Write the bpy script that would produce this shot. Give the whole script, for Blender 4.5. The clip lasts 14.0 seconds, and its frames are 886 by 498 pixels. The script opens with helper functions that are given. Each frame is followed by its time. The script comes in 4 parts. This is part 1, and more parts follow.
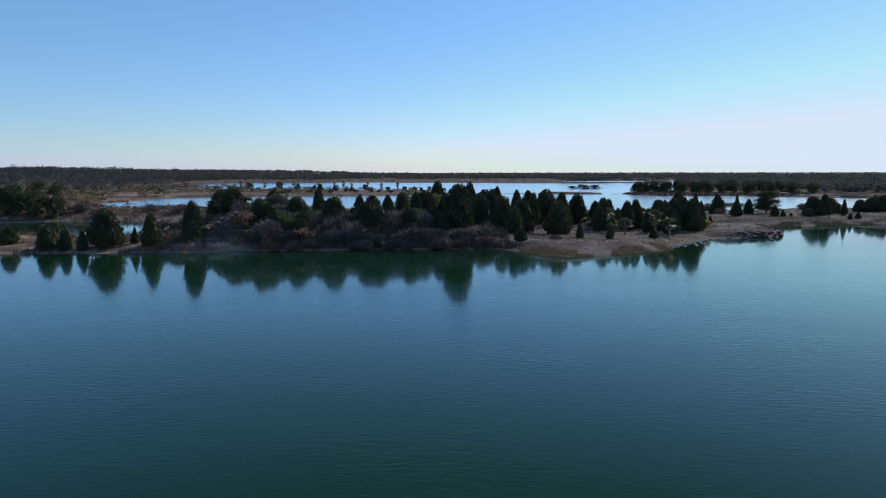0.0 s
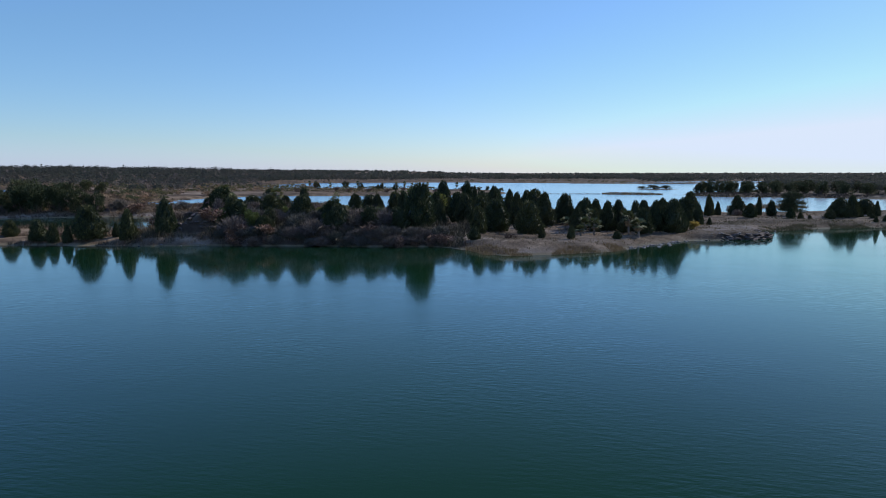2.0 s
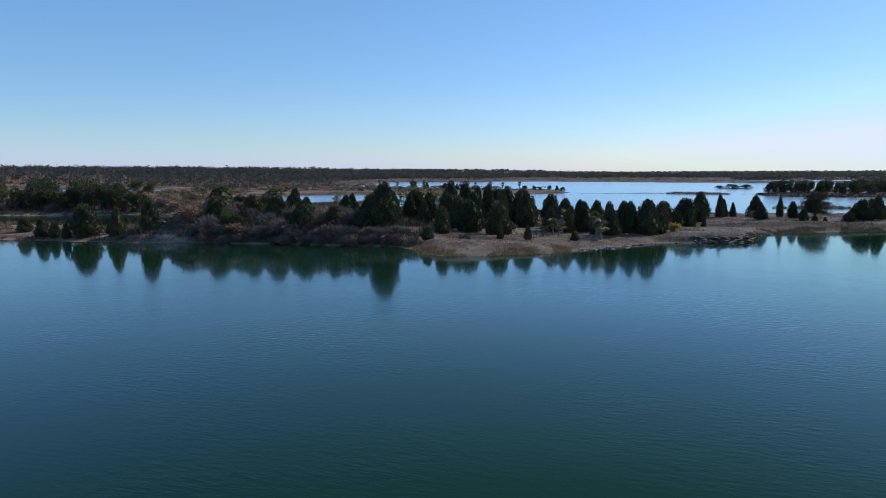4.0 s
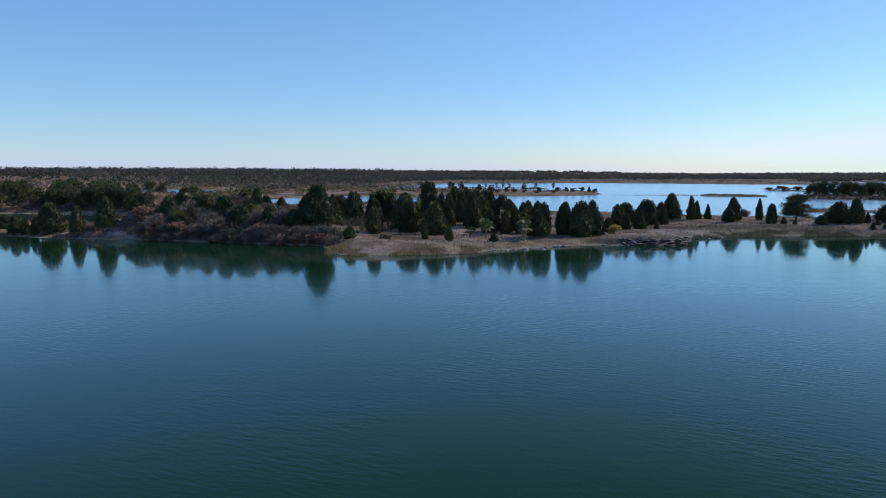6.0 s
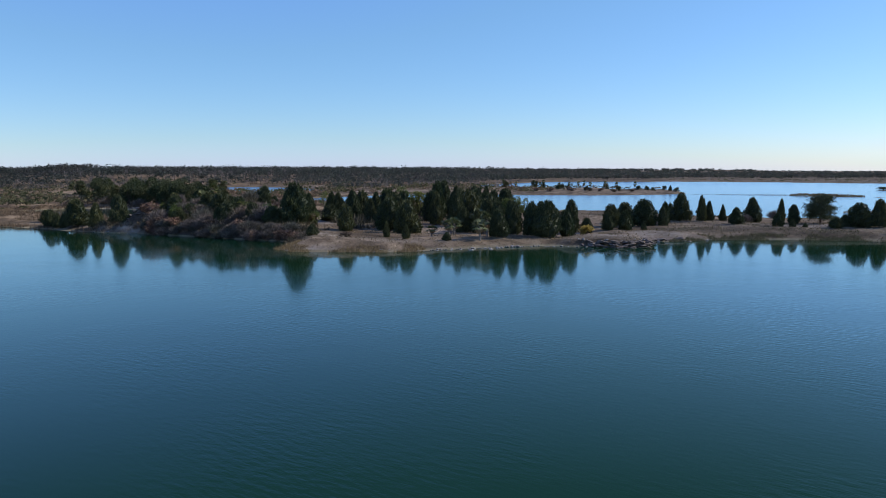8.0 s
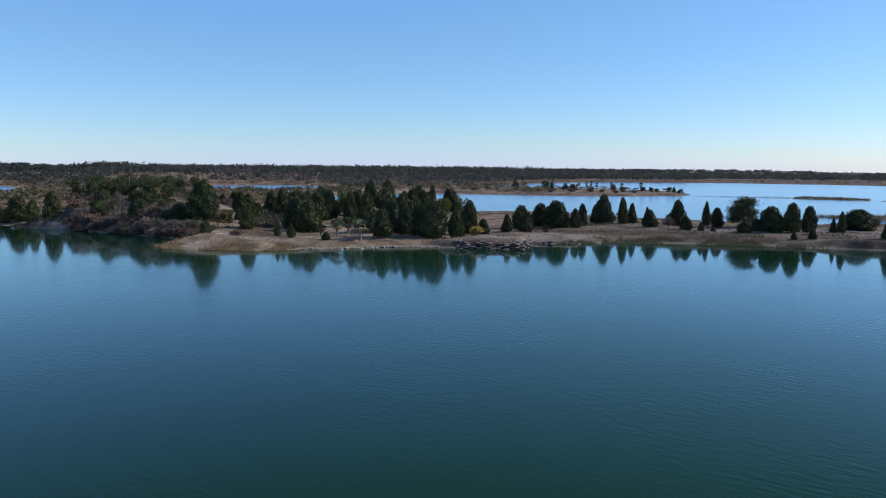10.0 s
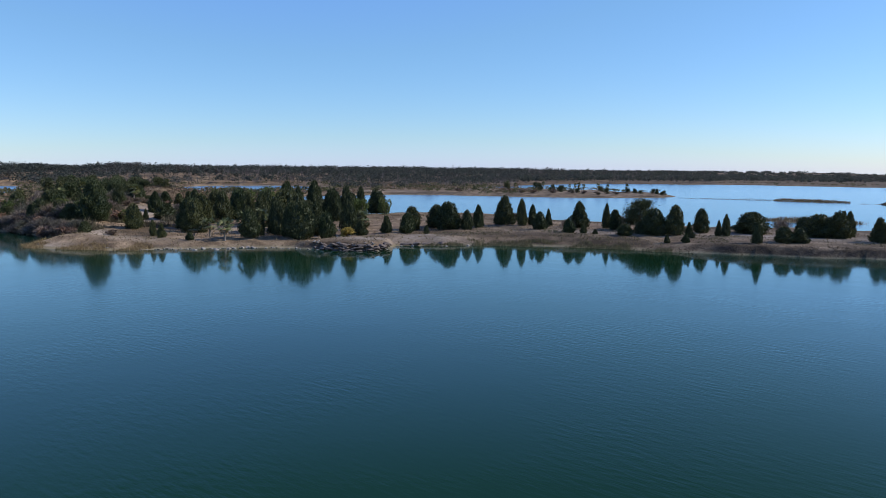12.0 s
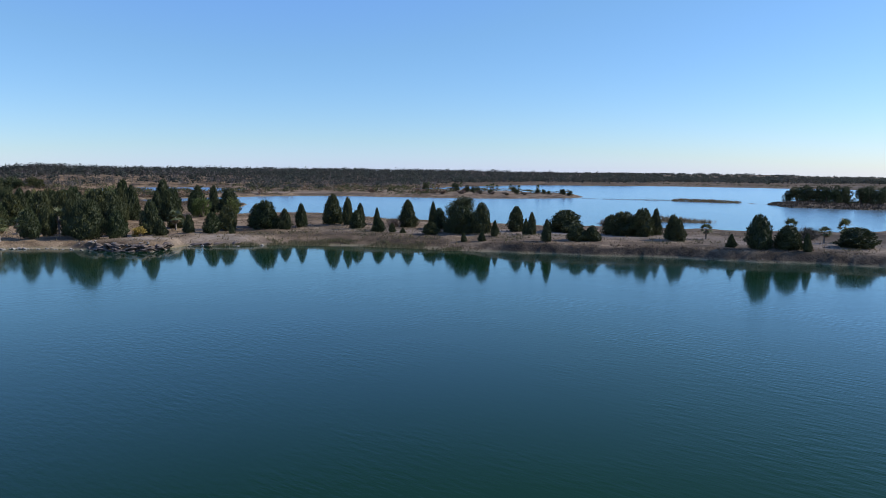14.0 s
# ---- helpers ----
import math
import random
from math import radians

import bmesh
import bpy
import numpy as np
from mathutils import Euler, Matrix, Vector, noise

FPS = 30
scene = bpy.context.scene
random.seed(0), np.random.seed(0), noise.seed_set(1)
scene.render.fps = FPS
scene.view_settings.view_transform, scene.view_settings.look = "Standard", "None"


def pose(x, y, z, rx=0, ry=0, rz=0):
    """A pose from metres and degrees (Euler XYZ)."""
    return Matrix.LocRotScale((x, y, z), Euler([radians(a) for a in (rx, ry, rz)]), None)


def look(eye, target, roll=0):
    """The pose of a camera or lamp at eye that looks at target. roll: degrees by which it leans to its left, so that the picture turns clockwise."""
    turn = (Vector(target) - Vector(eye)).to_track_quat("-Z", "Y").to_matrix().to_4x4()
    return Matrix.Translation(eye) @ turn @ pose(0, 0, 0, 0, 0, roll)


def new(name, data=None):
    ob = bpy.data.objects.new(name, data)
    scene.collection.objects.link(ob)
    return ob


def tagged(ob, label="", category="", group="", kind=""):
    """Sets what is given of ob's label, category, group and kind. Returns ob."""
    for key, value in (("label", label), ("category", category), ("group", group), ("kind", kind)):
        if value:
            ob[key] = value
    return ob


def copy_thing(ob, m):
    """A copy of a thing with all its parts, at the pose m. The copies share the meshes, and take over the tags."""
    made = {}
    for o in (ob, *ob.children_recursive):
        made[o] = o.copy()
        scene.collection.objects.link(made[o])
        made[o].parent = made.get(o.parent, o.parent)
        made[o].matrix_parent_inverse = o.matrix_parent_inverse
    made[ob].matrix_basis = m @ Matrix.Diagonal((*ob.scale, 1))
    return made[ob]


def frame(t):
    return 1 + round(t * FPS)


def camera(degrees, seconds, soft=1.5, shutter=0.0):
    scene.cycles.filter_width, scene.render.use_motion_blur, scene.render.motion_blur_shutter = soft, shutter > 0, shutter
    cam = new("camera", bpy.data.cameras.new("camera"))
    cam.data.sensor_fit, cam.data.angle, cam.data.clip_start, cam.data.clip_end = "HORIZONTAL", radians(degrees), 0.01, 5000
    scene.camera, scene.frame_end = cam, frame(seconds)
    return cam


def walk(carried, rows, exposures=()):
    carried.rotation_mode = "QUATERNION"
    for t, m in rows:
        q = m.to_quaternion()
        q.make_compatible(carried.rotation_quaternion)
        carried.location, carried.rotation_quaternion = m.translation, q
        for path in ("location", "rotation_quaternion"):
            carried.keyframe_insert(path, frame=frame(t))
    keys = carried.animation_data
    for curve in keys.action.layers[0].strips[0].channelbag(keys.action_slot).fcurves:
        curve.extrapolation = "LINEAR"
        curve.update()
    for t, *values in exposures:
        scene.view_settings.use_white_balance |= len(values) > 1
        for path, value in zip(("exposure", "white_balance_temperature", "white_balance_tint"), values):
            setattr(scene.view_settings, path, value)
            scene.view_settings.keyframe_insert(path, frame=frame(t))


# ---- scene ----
cam = camera(63.3, 14.0, soft=0.75)
PATH = [
    (0, (0.053, -0.099, 12.75), (0.052, 1.889, 12.532), -0.1),
    (0.5, (6.052, -0.387, 12.732), (5.993, 1.601, 12.515), -0.1),
    (1, (11.967, -0.643, 12.615), (11.833, 1.341, 12.398), -0.0),
    (1.5, (18.145, -0.674, 12.537), (17.938, 1.303, 12.319), -0.0),
    (2, (24.301, -0.256, 12.527), (24.022, 1.713, 12.31), -0.1),
    (4.5, (55.739, 4.822, 12.86), (55.114, 6.709, 12.642), -0.3),
    (5, (61.972, 6.662, 12.694), (61.296, 8.532, 12.479), -0.3),
    (5.5, (68.442, 9.033, 12.566), (67.718, 10.885, 12.352), -0.3),
    (6, (74.822, 11.524, 12.501), (74.05, 13.356, 12.287), -0.3),
    (6.5, (81.402, 14.01, 12.501), (80.547, 15.805, 12.285), -0.2),
    (7, (87.734, 16.995, 12.458), (86.787, 18.743, 12.242), -0.3),
    (9.5, (118.225, 37.878, 12.396), (117.038, 39.472, 12.177), -0.1),
    (10, (123.752, 41.899, 12.396), (122.545, 43.479, 12.178), 0.0),
    (10.5, (129.41, 46.593, 12.425), (128.183, 48.158, 12.208), 0.1),
    (11, (134.637, 51.171, 12.435), (133.39, 52.72, 12.218), 0.1),
    (11.5, (139.695, 56.023, 12.404), (138.432, 57.559, 12.188), 0.1),
    (12, (144.724, 60.995, 12.306), (143.44, 62.513, 12.091), 0.1),
    (12.5, (149.804, 66.27, 12.155), (148.511, 67.781, 11.943), 0.1),
    (13, (154.235, 71.069, 11.941), (152.966, 72.601, 11.73), 0.1),
    (13.5, (158.778, 76.18, 11.717), (157.521, 77.721, 11.507), 0.1),
    (14, (163.013, 81.157, 11.426), (161.81, 82.741, 11.218), 0.1),
]
walk(cam, [(t, look(eye, target, roll)) for t, eye, target, roll in PATH], [(0, 0.07, 6200, 11), (5, 0.20, 6180, 11), (14, 0.31, 6150, 11)])

# ---- light ----
SUN_AZ, SUN_EL = 46.0, 37.0          # degrees: from +y towards +x, above the horizon
az, el = radians(SUN_AZ), radians(SUN_EL)
world = bpy.data.worlds.new("world")
scene.world = world
world.use_nodes = True
wn = world.node_tree.nodes
sky = wn.new("ShaderNodeTexSky")
sky.sky_type, sky.sun_disc = "NISHITA", False
sky.sun_elevation, sky.sun_rotation = el, az
sky.altitude, sky.air_density, sky.dust_density, sky.ozone_density = 200, 1.0, 0.24, 6.0
wn["Background"].inputs["Strength"].default_value = 0.095
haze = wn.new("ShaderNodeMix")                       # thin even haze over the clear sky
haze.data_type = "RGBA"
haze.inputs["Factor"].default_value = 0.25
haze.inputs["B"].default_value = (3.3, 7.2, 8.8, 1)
deep = wn.new("ShaderNodeGamma")                     # deeper blue away from the sun
deep.inputs["Gamma"].default_value = 1.30
world.node_tree.links.new(sky.outputs["Color"], deep.inputs["Color"])
tone = wn.new("ShaderNodeMix")
tone.data_type, tone.blend_type = "RGBA", "MULTIPLY"
tone.inputs["Factor"].default_value = 1.0
tone.inputs["B"].default_value = (0.74, 0.64, 0.68, 1)
world.node_tree.links.new(deep.outputs["Color"], tone.inputs["A"])
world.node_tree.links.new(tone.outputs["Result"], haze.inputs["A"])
veil = wn.new("ShaderNodeMix")                       # the pale band over the horizon grows no brighter than this
veil.data_type, veil.blend_type = "RGBA", "DARKEN"
veil.inputs["Factor"].default_value = 1.0
veil.inputs["B"].default_value = (7.1, 7.9, 9.1, 1)
blue = wn.new("ShaderNodeMix")                       # airlight keeps the low sky blue
blue.data_type, blue.blend_type = "RGBA", "LIGHTEN"
blue.inputs["Factor"].default_value = 1.0
blue.inputs["B"].default_value = (0.0, 0.0, 6.8, 1)
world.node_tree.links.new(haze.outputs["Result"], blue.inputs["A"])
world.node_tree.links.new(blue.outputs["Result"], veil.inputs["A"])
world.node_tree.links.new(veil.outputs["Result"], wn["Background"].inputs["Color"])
sun = new("sun", bpy.data.lights.new("sun", "SUN"))
sun.data.energy, sun.data.angle, sun.data.color = 4.5, radians(0.55), (1.0, 0.93, 0.82)
toward_sun = Vector((math.sin(az) * math.cos(el), math.cos(az) * math.cos(el), math.sin(el)))
sun.matrix_world = look(toward_sun * 300, (0, 0, 0))


# ---- materials ----
def material(name, roughness=0.8, specular=0.3):
    m = bpy.data.materials.new(name)
    m.use_nodes = True
    nt = m.node_tree
    b = nt.nodes["Principled BSDF"]
    b.inputs["Roughness"].default_value = roughness
    b.inputs["Specular IOR Level"].default_value = specular
    return m, nt, b


def node(nt, kind, **values):
    n = nt.nodes.new(kind)
    for k, v in values.items():
        n.inputs[k.replace("_", " ")].default_value = v
    return n


def ramp(nt, source, *stops):
    r = nt.nodes.new("ShaderNodeValToRGB")
    e = r.color_ramp.elements
    while len(e) < len(stops):
        e.new(0.5)
    for item, (at, colour) in zip(e, stops):
        item.position, item.color = at, (*colour, 1)
    nt.links.new(source, r.inputs["Fac"])
    return r.outputs["Color"]


def blend(nt, fac, a, b, mode="MIX"):
    m = nt.nodes.new("ShaderNodeMix")
    m.data_type, m.blend_type = "RGBA", mode
    for sock, val in ((m.inputs["Factor"], fac), (m.inputs["A"], a), (m.inputs["B"], b)):
        if hasattr(val, "links"):
            nt.links.new(val, sock)
        else:
            sock.default_value = val if isinstance(val, float) else (*val, 1)
    return m.outputs["Result"]


def place(nt):
    return nt.nodes.new("ShaderNodeNewGeometry").outputs["Position"]


def noise_at(nt, vector, scale, detail=4.0, roughness=0.6):
    n = node(nt, "ShaderNodeTexNoise", Scale=scale, Detail=detail, Roughness=roughness)
    nt.links.new(vector, n.inputs["Vector"])
    return n.outputs["Fac"]


def bump(nt, b, height, strength, distance):
    n = node(nt, "ShaderNodeBump", Strength=strength, Distance=distance)
    nt.links.new(height, n.inputs["Height"])
    nt.links.new(n.outputs["Normal"], b.inputs["Normal"])


def ground_material():
    m, nt, b = material("dry_grass_and_soil", 0.95, 0.1)
    b.inputs["Diffuse Roughness"].default_value = 0.8
    p = place(nt)
    big, mid, fine = noise_at(nt, p, 0.045, 5), noise_at(nt, p, 0.35, 5), noise_at(nt, p, 3.0, 6)
    grass = ramp(nt, mid, (0.3, (0.088, 0.060, 0.037)), (0.5, (0.20, 0.141, 0.088)), (0.68, (0.35, 0.258, 0.165)))
    scrub = ramp(nt, mid, (0.32, (0.045, 0.034, 0.021)), (0.62, (0.13, 0.09, 0.055)))
    mask = ramp(nt, big, (0.44, (0, 0, 0)), (0.6, (1, 1, 1)))
    col = blend(nt, mask, grass, scrub)
    col = blend(nt, 0.75, col, ramp(nt, fine, (0.25, (0.55, 0.53, 0.5)), (0.7, (1.2, 1.15, 1.1))), "MULTIPLY")
    sand = nt.nodes.new("ShaderNodeAttribute")
    sand.attribute_name = "sand"
    pale = ramp(nt, noise_at(nt, p, 1.1, 6), (0.3, (0.22, 0.168, 0.122)), (0.7, (0.40, 0.325, 0.25)))
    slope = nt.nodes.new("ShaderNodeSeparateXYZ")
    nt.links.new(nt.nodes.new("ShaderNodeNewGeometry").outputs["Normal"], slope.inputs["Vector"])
    # shade of the steep bank faces is put into this darker soil colour
    shaded_earth = ramp(nt, mid, (0.3, (0.035, 0.025, 0.018)), (0.7, (0.10, 0.072, 0.05)))
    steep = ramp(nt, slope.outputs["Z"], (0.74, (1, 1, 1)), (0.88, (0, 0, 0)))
    col = blend(nt, steep, col, shaded_earth)
    col = blend(nt, sand.outputs["Fac"], col, pale)
    wet = nt.nodes.new("ShaderNodeSeparateXYZ")
    nt.links.new(p, wet.inputs["Vector"])
    edge = node(nt, "ShaderNodeMapRange")
    nt.links.new(wet.outputs["Z"], edge.inputs["Value"])
    edge.inputs["From Min"].default_value, edge.inputs["From Max"].default_value = 0.10, 0.32
    col = blend(nt, edge.outputs["Result"], blend(nt, 0.5, (0.17, 0.15, 0.085), grass, "MIX"), col)
    bed = node(nt, "ShaderNodeMapRange")
    nt.links.new(wet.outputs["Z"], bed.inputs["Value"])
    bed.inputs["From Min"].default_value, bed.inputs["From Max"].default_value = -0.1, 0.02
    col = blend(nt, bed.outputs["Result"], (0.06, 0.07, 0.03), col)
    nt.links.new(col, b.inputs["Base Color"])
    bump(nt, b, fine, 0.7, 0.25)
    return m


def water_material():
    m, nt, b = material("lake_water", 0.9, 0.0)
    p = place(nt)
    col = ramp(nt, noise_at(nt, p, 0.02, 3), (0.3, (0.0042, 0.0210, 0.0082)), (0.7, (0.0052, 0.0250, 0.0100)))
    nt.links.new(col, b.inputs["Base Color"])
    stretch = node(nt, "ShaderNodeMapping", Scale=(1.0, 2.2, 1.0), Rotation=(0, 0, radians(25)))
    nt.links.new(p, stretch.inputs["Vector"])
    small = noise_at(nt, stretch.outputs["Vector"], 1.4, 5, 0.64)
    calm = ramp(nt, noise_at(nt, p, 0.025, 3), (0.35, (0.35, 0.35, 0.35)), (0.7, (1, 1, 1)))
    h = nt.nodes.new("ShaderNodeMath")
    h.operation = "MULTIPLY"
    nt.links.new(small, h.inputs[0])
    nt.links.new(calm, h.inputs[1])
    bump(nt, b, h.outputs["Value"], 0.35, 0.013)
    wave = b.inputs["Normal"].links[0].from_socket
    ruffle = node(nt, "ShaderNodeBump", Strength=0.35, Distance=0.07)
    nt.links.new(h.outputs["Value"], ruffle.inputs["Height"])
    run = node(nt, "ShaderNodeMapping", Scale=(0.9, 2.6, 1.0), Rotation=(0, 0, radians(38)))
    nt.links.new(p, run.inputs["Vector"])
    gusts = ramp(nt, noise_at(nt, p, 0.06, 3), (0.40, (0.12, 0.12, 0.12)), (0.64, (1, 1, 1)))
    crests = nt.nodes.new("ShaderNodeMath")                  # short wind ripples in patches
    crests.operation = "MULTIPLY"
    nt.links.new(noise_at(nt, run.outputs["Vector"], 1.1, 2, 0.5), crests.inputs[0])
    nt.links.new(gusts, crests.inputs[1])
    crest = node(nt, "ShaderNodeBump", Strength=0.5, Distance=0.055)
    nt.links.new(crests.outputs["Value"], crest.inputs["Height"])
    nt.links.new(wave, crest.inputs["Normal"])
    sheen = []
    for rough, normal in ((0.010, wave), (0.03, ruffle.outputs["Normal"])):
        g = nt.nodes.new("ShaderNodeBsdfGlossy")
        g.inputs["Roughness"].default_value, g.inputs["Color"].default_value = rough, (0.88, 0.97, 1.0, 1)
        nt.links.new(normal, g.inputs["Normal"])
        sheen.append(g.outputs["BSDF"])
    gloss = nt.nodes.new("ShaderNodeMixShader")
    split = nt.nodes.new("ShaderNodeVectorMath")             # the wide lake beyond the strip lies open to the wind
    split.operation = "DOT_PRODUCT"
    split.inputs[1].default_value = (-0.2, 1.0, 0.0)
    nt.links.new(p, split.inputs[0])
    exposed = node(nt, "ShaderNodeMapRange", From_Min=198.0, From_Max=214.0)
    nt.links.new(split.outputs["Value"], exposed.inputs["Value"])
    chop = node(nt, "ShaderNodeMapRange", From_Min=198.0, From_Max=214.0, To_Min=0.03, To_Max=0.21)
    nt.links.new(split.outputs["Value"], chop.inputs["Value"])
    nt.links.new(chop.outputs["Result"], sheen[1].node.inputs["Roughness"])
    lee = nt.nodes.new("ShaderNodeVectorMath")               # calm in the lee of the banks, ruffled in open water
    lee.operation = "DOT_PRODUCT"
    lee.inputs[1].default_value = (-0.35, 1.0, 0.0)
    nt.links.new(p, lee.inputs[0])
    calmer = node(nt, "ShaderNodeMapRange", From_Min=45.0, From_Max=104.0)
    nt.links.new(lee.outputs["Value"], calmer.inputs["Value"])
    breeze = ramp(nt, noise_at(nt, p, 0.018, 3), (0.35, (0.45, 0.45, 0.45)), (0.7, (0.85, 0.85, 0.85)))
    breeze = blend(nt, calmer.outputs["Result"], breeze, (0.24, 0.24, 0.24))
    nt.links.new(blend(nt, exposed.outputs["Result"], breeze, (0.95, 0.95, 0.95)), gloss.inputs["Fac"])
    nt.links.new(sheen[0], gloss.inputs[1])
    nt.links.new(sheen[1], gloss.inputs[2])
    fresnel = node(nt, "ShaderNodeFresnel", IOR=1.333)
    nt.links.new(crest.outputs["Normal"], fresnel.inputs["Normal"])
    amount = ramp(nt, fresnel.outputs["Fac"], (0.02, (0.01, 0.01, 0.01)), (0.09, (0.032, 0.032, 0.032)), (0.26, (0.255, 0.255, 0.255)), (0.5, (0.60, 0.60, 0.60)), (1.0, (1, 1, 1)))
    mix = nt.nodes.new("ShaderNodeMixShader")
    nt.links.new(amount, mix.inputs["Fac"])
    nt.links.new(b.outputs["BSDF"], mix.inputs[1])
    nt.links.new(gloss.outputs["Shader"], mix.inputs[2])
    nt.links.new(mix.outputs["Shader"], nt.nodes["Material Output"].inputs["Surface"])
    return m


def leaf_material(name, dark, light, rough=0.7, vary=0.35, thin=0.0):
    m, nt, b = material(name, rough, 0.25)
    island = nt.nodes.new("ShaderNodeNewGeometry").outputs["Random Per Island"]
    tree = nt.nodes.new("ShaderNodeObjectInfo").outputs["Random"]
    leaf = ramp(nt, island, (0.0, dark), (1.0, light))
    shift = ramp(nt, tree, (0.0, (1 - vary, 1 - vary * 0.6, 1 - vary)), (0.5, (1.0, 1.0, 1.0)), (1.0, (1 + vary, 1 + vary * 0.6, 1.0)))
    col = blend(nt, 1.0, leaf, shift, "MULTIPLY")
    nt.links.new(col, b.inputs["Base Color"])
    if thin:
        glow = nt.nodes.new("ShaderNodeBsdfTranslucent")
        nt.links.new(col, glow.inputs["Color"])
        mix = nt.nodes.new("ShaderNodeMixShader")
        mix.inputs["Fac"].default_value = thin
        nt.links.new(b.outputs["BSDF"], mix.inputs[1])
        nt.links.new(glow.outputs["BSDF"], mix.inputs[2])
        nt.links.new(mix.outputs["Shader"], nt.nodes["Material Output"].inputs["Surface"])
    return m


def wood_material(name, dark, light, scale=3.0):
    m, nt, b = material(name, 0.9, 0.15)
    n = noise_at(nt, place(nt), scale, 6)
    nt.links.new(ramp(nt, n, (0.3, dark), (0.7, light)), b.inputs["Base Color"])
    bump(nt, b, n, 0.6, 0.05)
    return m


def woods_material(name, greens, bare, scale=0.06):
    m, nt, b = material(name, 0.85, 0.12)
    p = place(nt)
    island = nt.nodes.new("ShaderNodeNewGeometry").outputs["Random Per Island"]
    green = ramp(nt, island, (0.0, greens[0]), (1.0, greens[1]))
    brown = ramp(nt, island, (0.0, bare[0]), (1.0, bare[1]))
    mask = ramp(nt, noise_at(nt, p, scale, 3), (0.48, (0, 0, 0)), (0.64, (1, 1, 1)))
    col = blend(nt, mask, green, brown)
    nt.links.new(col, b.inputs["Base Color"])
    glow = nt.nodes.new("ShaderNodeBsdfTranslucent")         # thin sprays let the light through
    nt.links.new(col, glow.inputs["Color"])
    mix = nt.nodes.new("ShaderNodeMixShader")
    mix.inputs["Fac"].default_value = 0.45
    nt.links.new(b.outputs["BSDF"], mix.inputs[1])
    nt.links.new(glow.outputs["BSDF"], mix.inputs[2])
    nt.links.new(mix.outputs["Shader"], nt.nodes["Material Output"].inputs["Surface"])
    return m


GROUND = ground_material()
WATER = water_material()
CEDAR = leaf_material("cedar_foliage", (0.025, 0.032, 0.0125), (0.080, 0.088, 0.034), thin=0.10)
CROWN_SHADE = leaf_material("cedar_inner_shade", (0.020, 0.026, 0.011), (0.034, 0.042, 0.018))
PALM = leaf_material("palm_fronds", (0.048, 0.064, 0.024), (0.13, 0.135, 0.058), 0.6, thin=0.2)
DEAD_FROND = leaf_material("dead_fronds", (0.13, 0.09, 0.05), (0.27, 0.2, 0.12))
BROAD = leaf_material("broadleaf_foliage", (0.05, 0.07, 0.018), (0.15, 0.165, 0.05), thin=0.35)
YELLOW = leaf_material("yellow_shrub_foliage", (0.16, 0.13, 0.03), (0.36, 0.28, 0.08), thin=0.35)
TWIG = leaf_material("bare_twigs", (0.066, 0.052, 0.043), (0.18, 0.146, 0.122))
RUST = leaf_material("russet_foliage", (0.085, 0.054, 0.040), (0.19, 0.122, 0.088))
SEDGE = leaf_material("olive_sedge", (0.09, 0.07, 0.038), (0.22, 0.165, 0.092), thin=0.12)
BRUSH = leaf_material("low_brush", (0.05, 0.037, 0.023), (0.15, 0.107, 0.07))
BARK = wood_material("bark", (0.06, 0.045, 0.035), (0.16, 0.125, 0.10))
PALM_BARK = wood_material("palm_bark", (0.11, 0.09, 0.07), (0.27, 0.23, 0.19))
ROCK = wood_material("limestone", (0.050, 0.037, 0.029), (0.17, 0.132, 0.104), 2.6)
PALE_ROCK = wood_material("bleached_limestone", (0.10, 0.086, 0.072), (0.31, 0.275, 0.235), 2.6)
STEEL = wood_material("weathered_steel", (0.20, 0.20, 0.20), (0.36, 0.36, 0.36))
WOODS = woods_material("far_woods", ((0.044, 0.051, 0.041), (0.066, 0.073, 0.057)), ((0.064, 0.058, 0.050), (0.098, 0.088, 0.077)), 0.03)
# darker copy of the far woods colours, with the crowns' inner shade in it
WOODS_SHADE = woods_material("woods_inner_shade", ((0.040, 0.046, 0.038), (0.058, 0.064, 0.052)), ((0.058, 0.053, 0.047), (0.082, 0.075, 0.067)), 0.03)
BARE_WOODS = woods_material("bare_woods", ((0.10, 0.082, 0.070), (0.19, 0.16, 0.138)), ((0.15, 0.125, 0.11), (0.28, 0.245, 0.215)), 0.03)
MARSH = woods_material("marsh_scrub", ((0.045, 0.05, 0.024), (0.11, 0.105, 0.05)), ((0.13, 0.085, 0.06), (0.27, 0.18, 0.12)))


# ---- plan of land and water ----
MAIN_SHORE = [(-900, 60), (-260, 92), (-130, 104), (-73, 109.5), (-52, 110), (-42, 111), (-33, 113.5), (-15, 114.5), (0, 116), (9, 115.5),
              (13, 111), (15, 106.5), (18.5, 105.3), (24, 107), (30, 109.8), (34, 111.8), (38, 117.3), (43, 124), (49, 130.5), (57, 134.5),
              (62, 135.6), (66, 139), (63.5, 142.5), (63, 146), (68, 151), (72, 156), (79, 160), (87, 163.8), (97, 166.5), (108, 170),
              (120, 174), (130, 178), (144, 181.5), (160, 185), (200, 196), (320, 215), (900, 260)]
MAIN_LAKE = MAIN_SHORE + [(900, -600), (-900, -600)]
BACK_SOUTH = [(900, 300), (320, 262), (200, 247), (148, 234), (138, 229), (128, 224), (112, 222), (93, 222), (80, 218), (70, 215.5), (58, 212),
              (48, 213), (36, 215), (24, 213), (10, 208), (6, 200), (-10, 208), (-40, 235), (-58, 252), (-66, 240), (-84, 227), (-112, 223)]
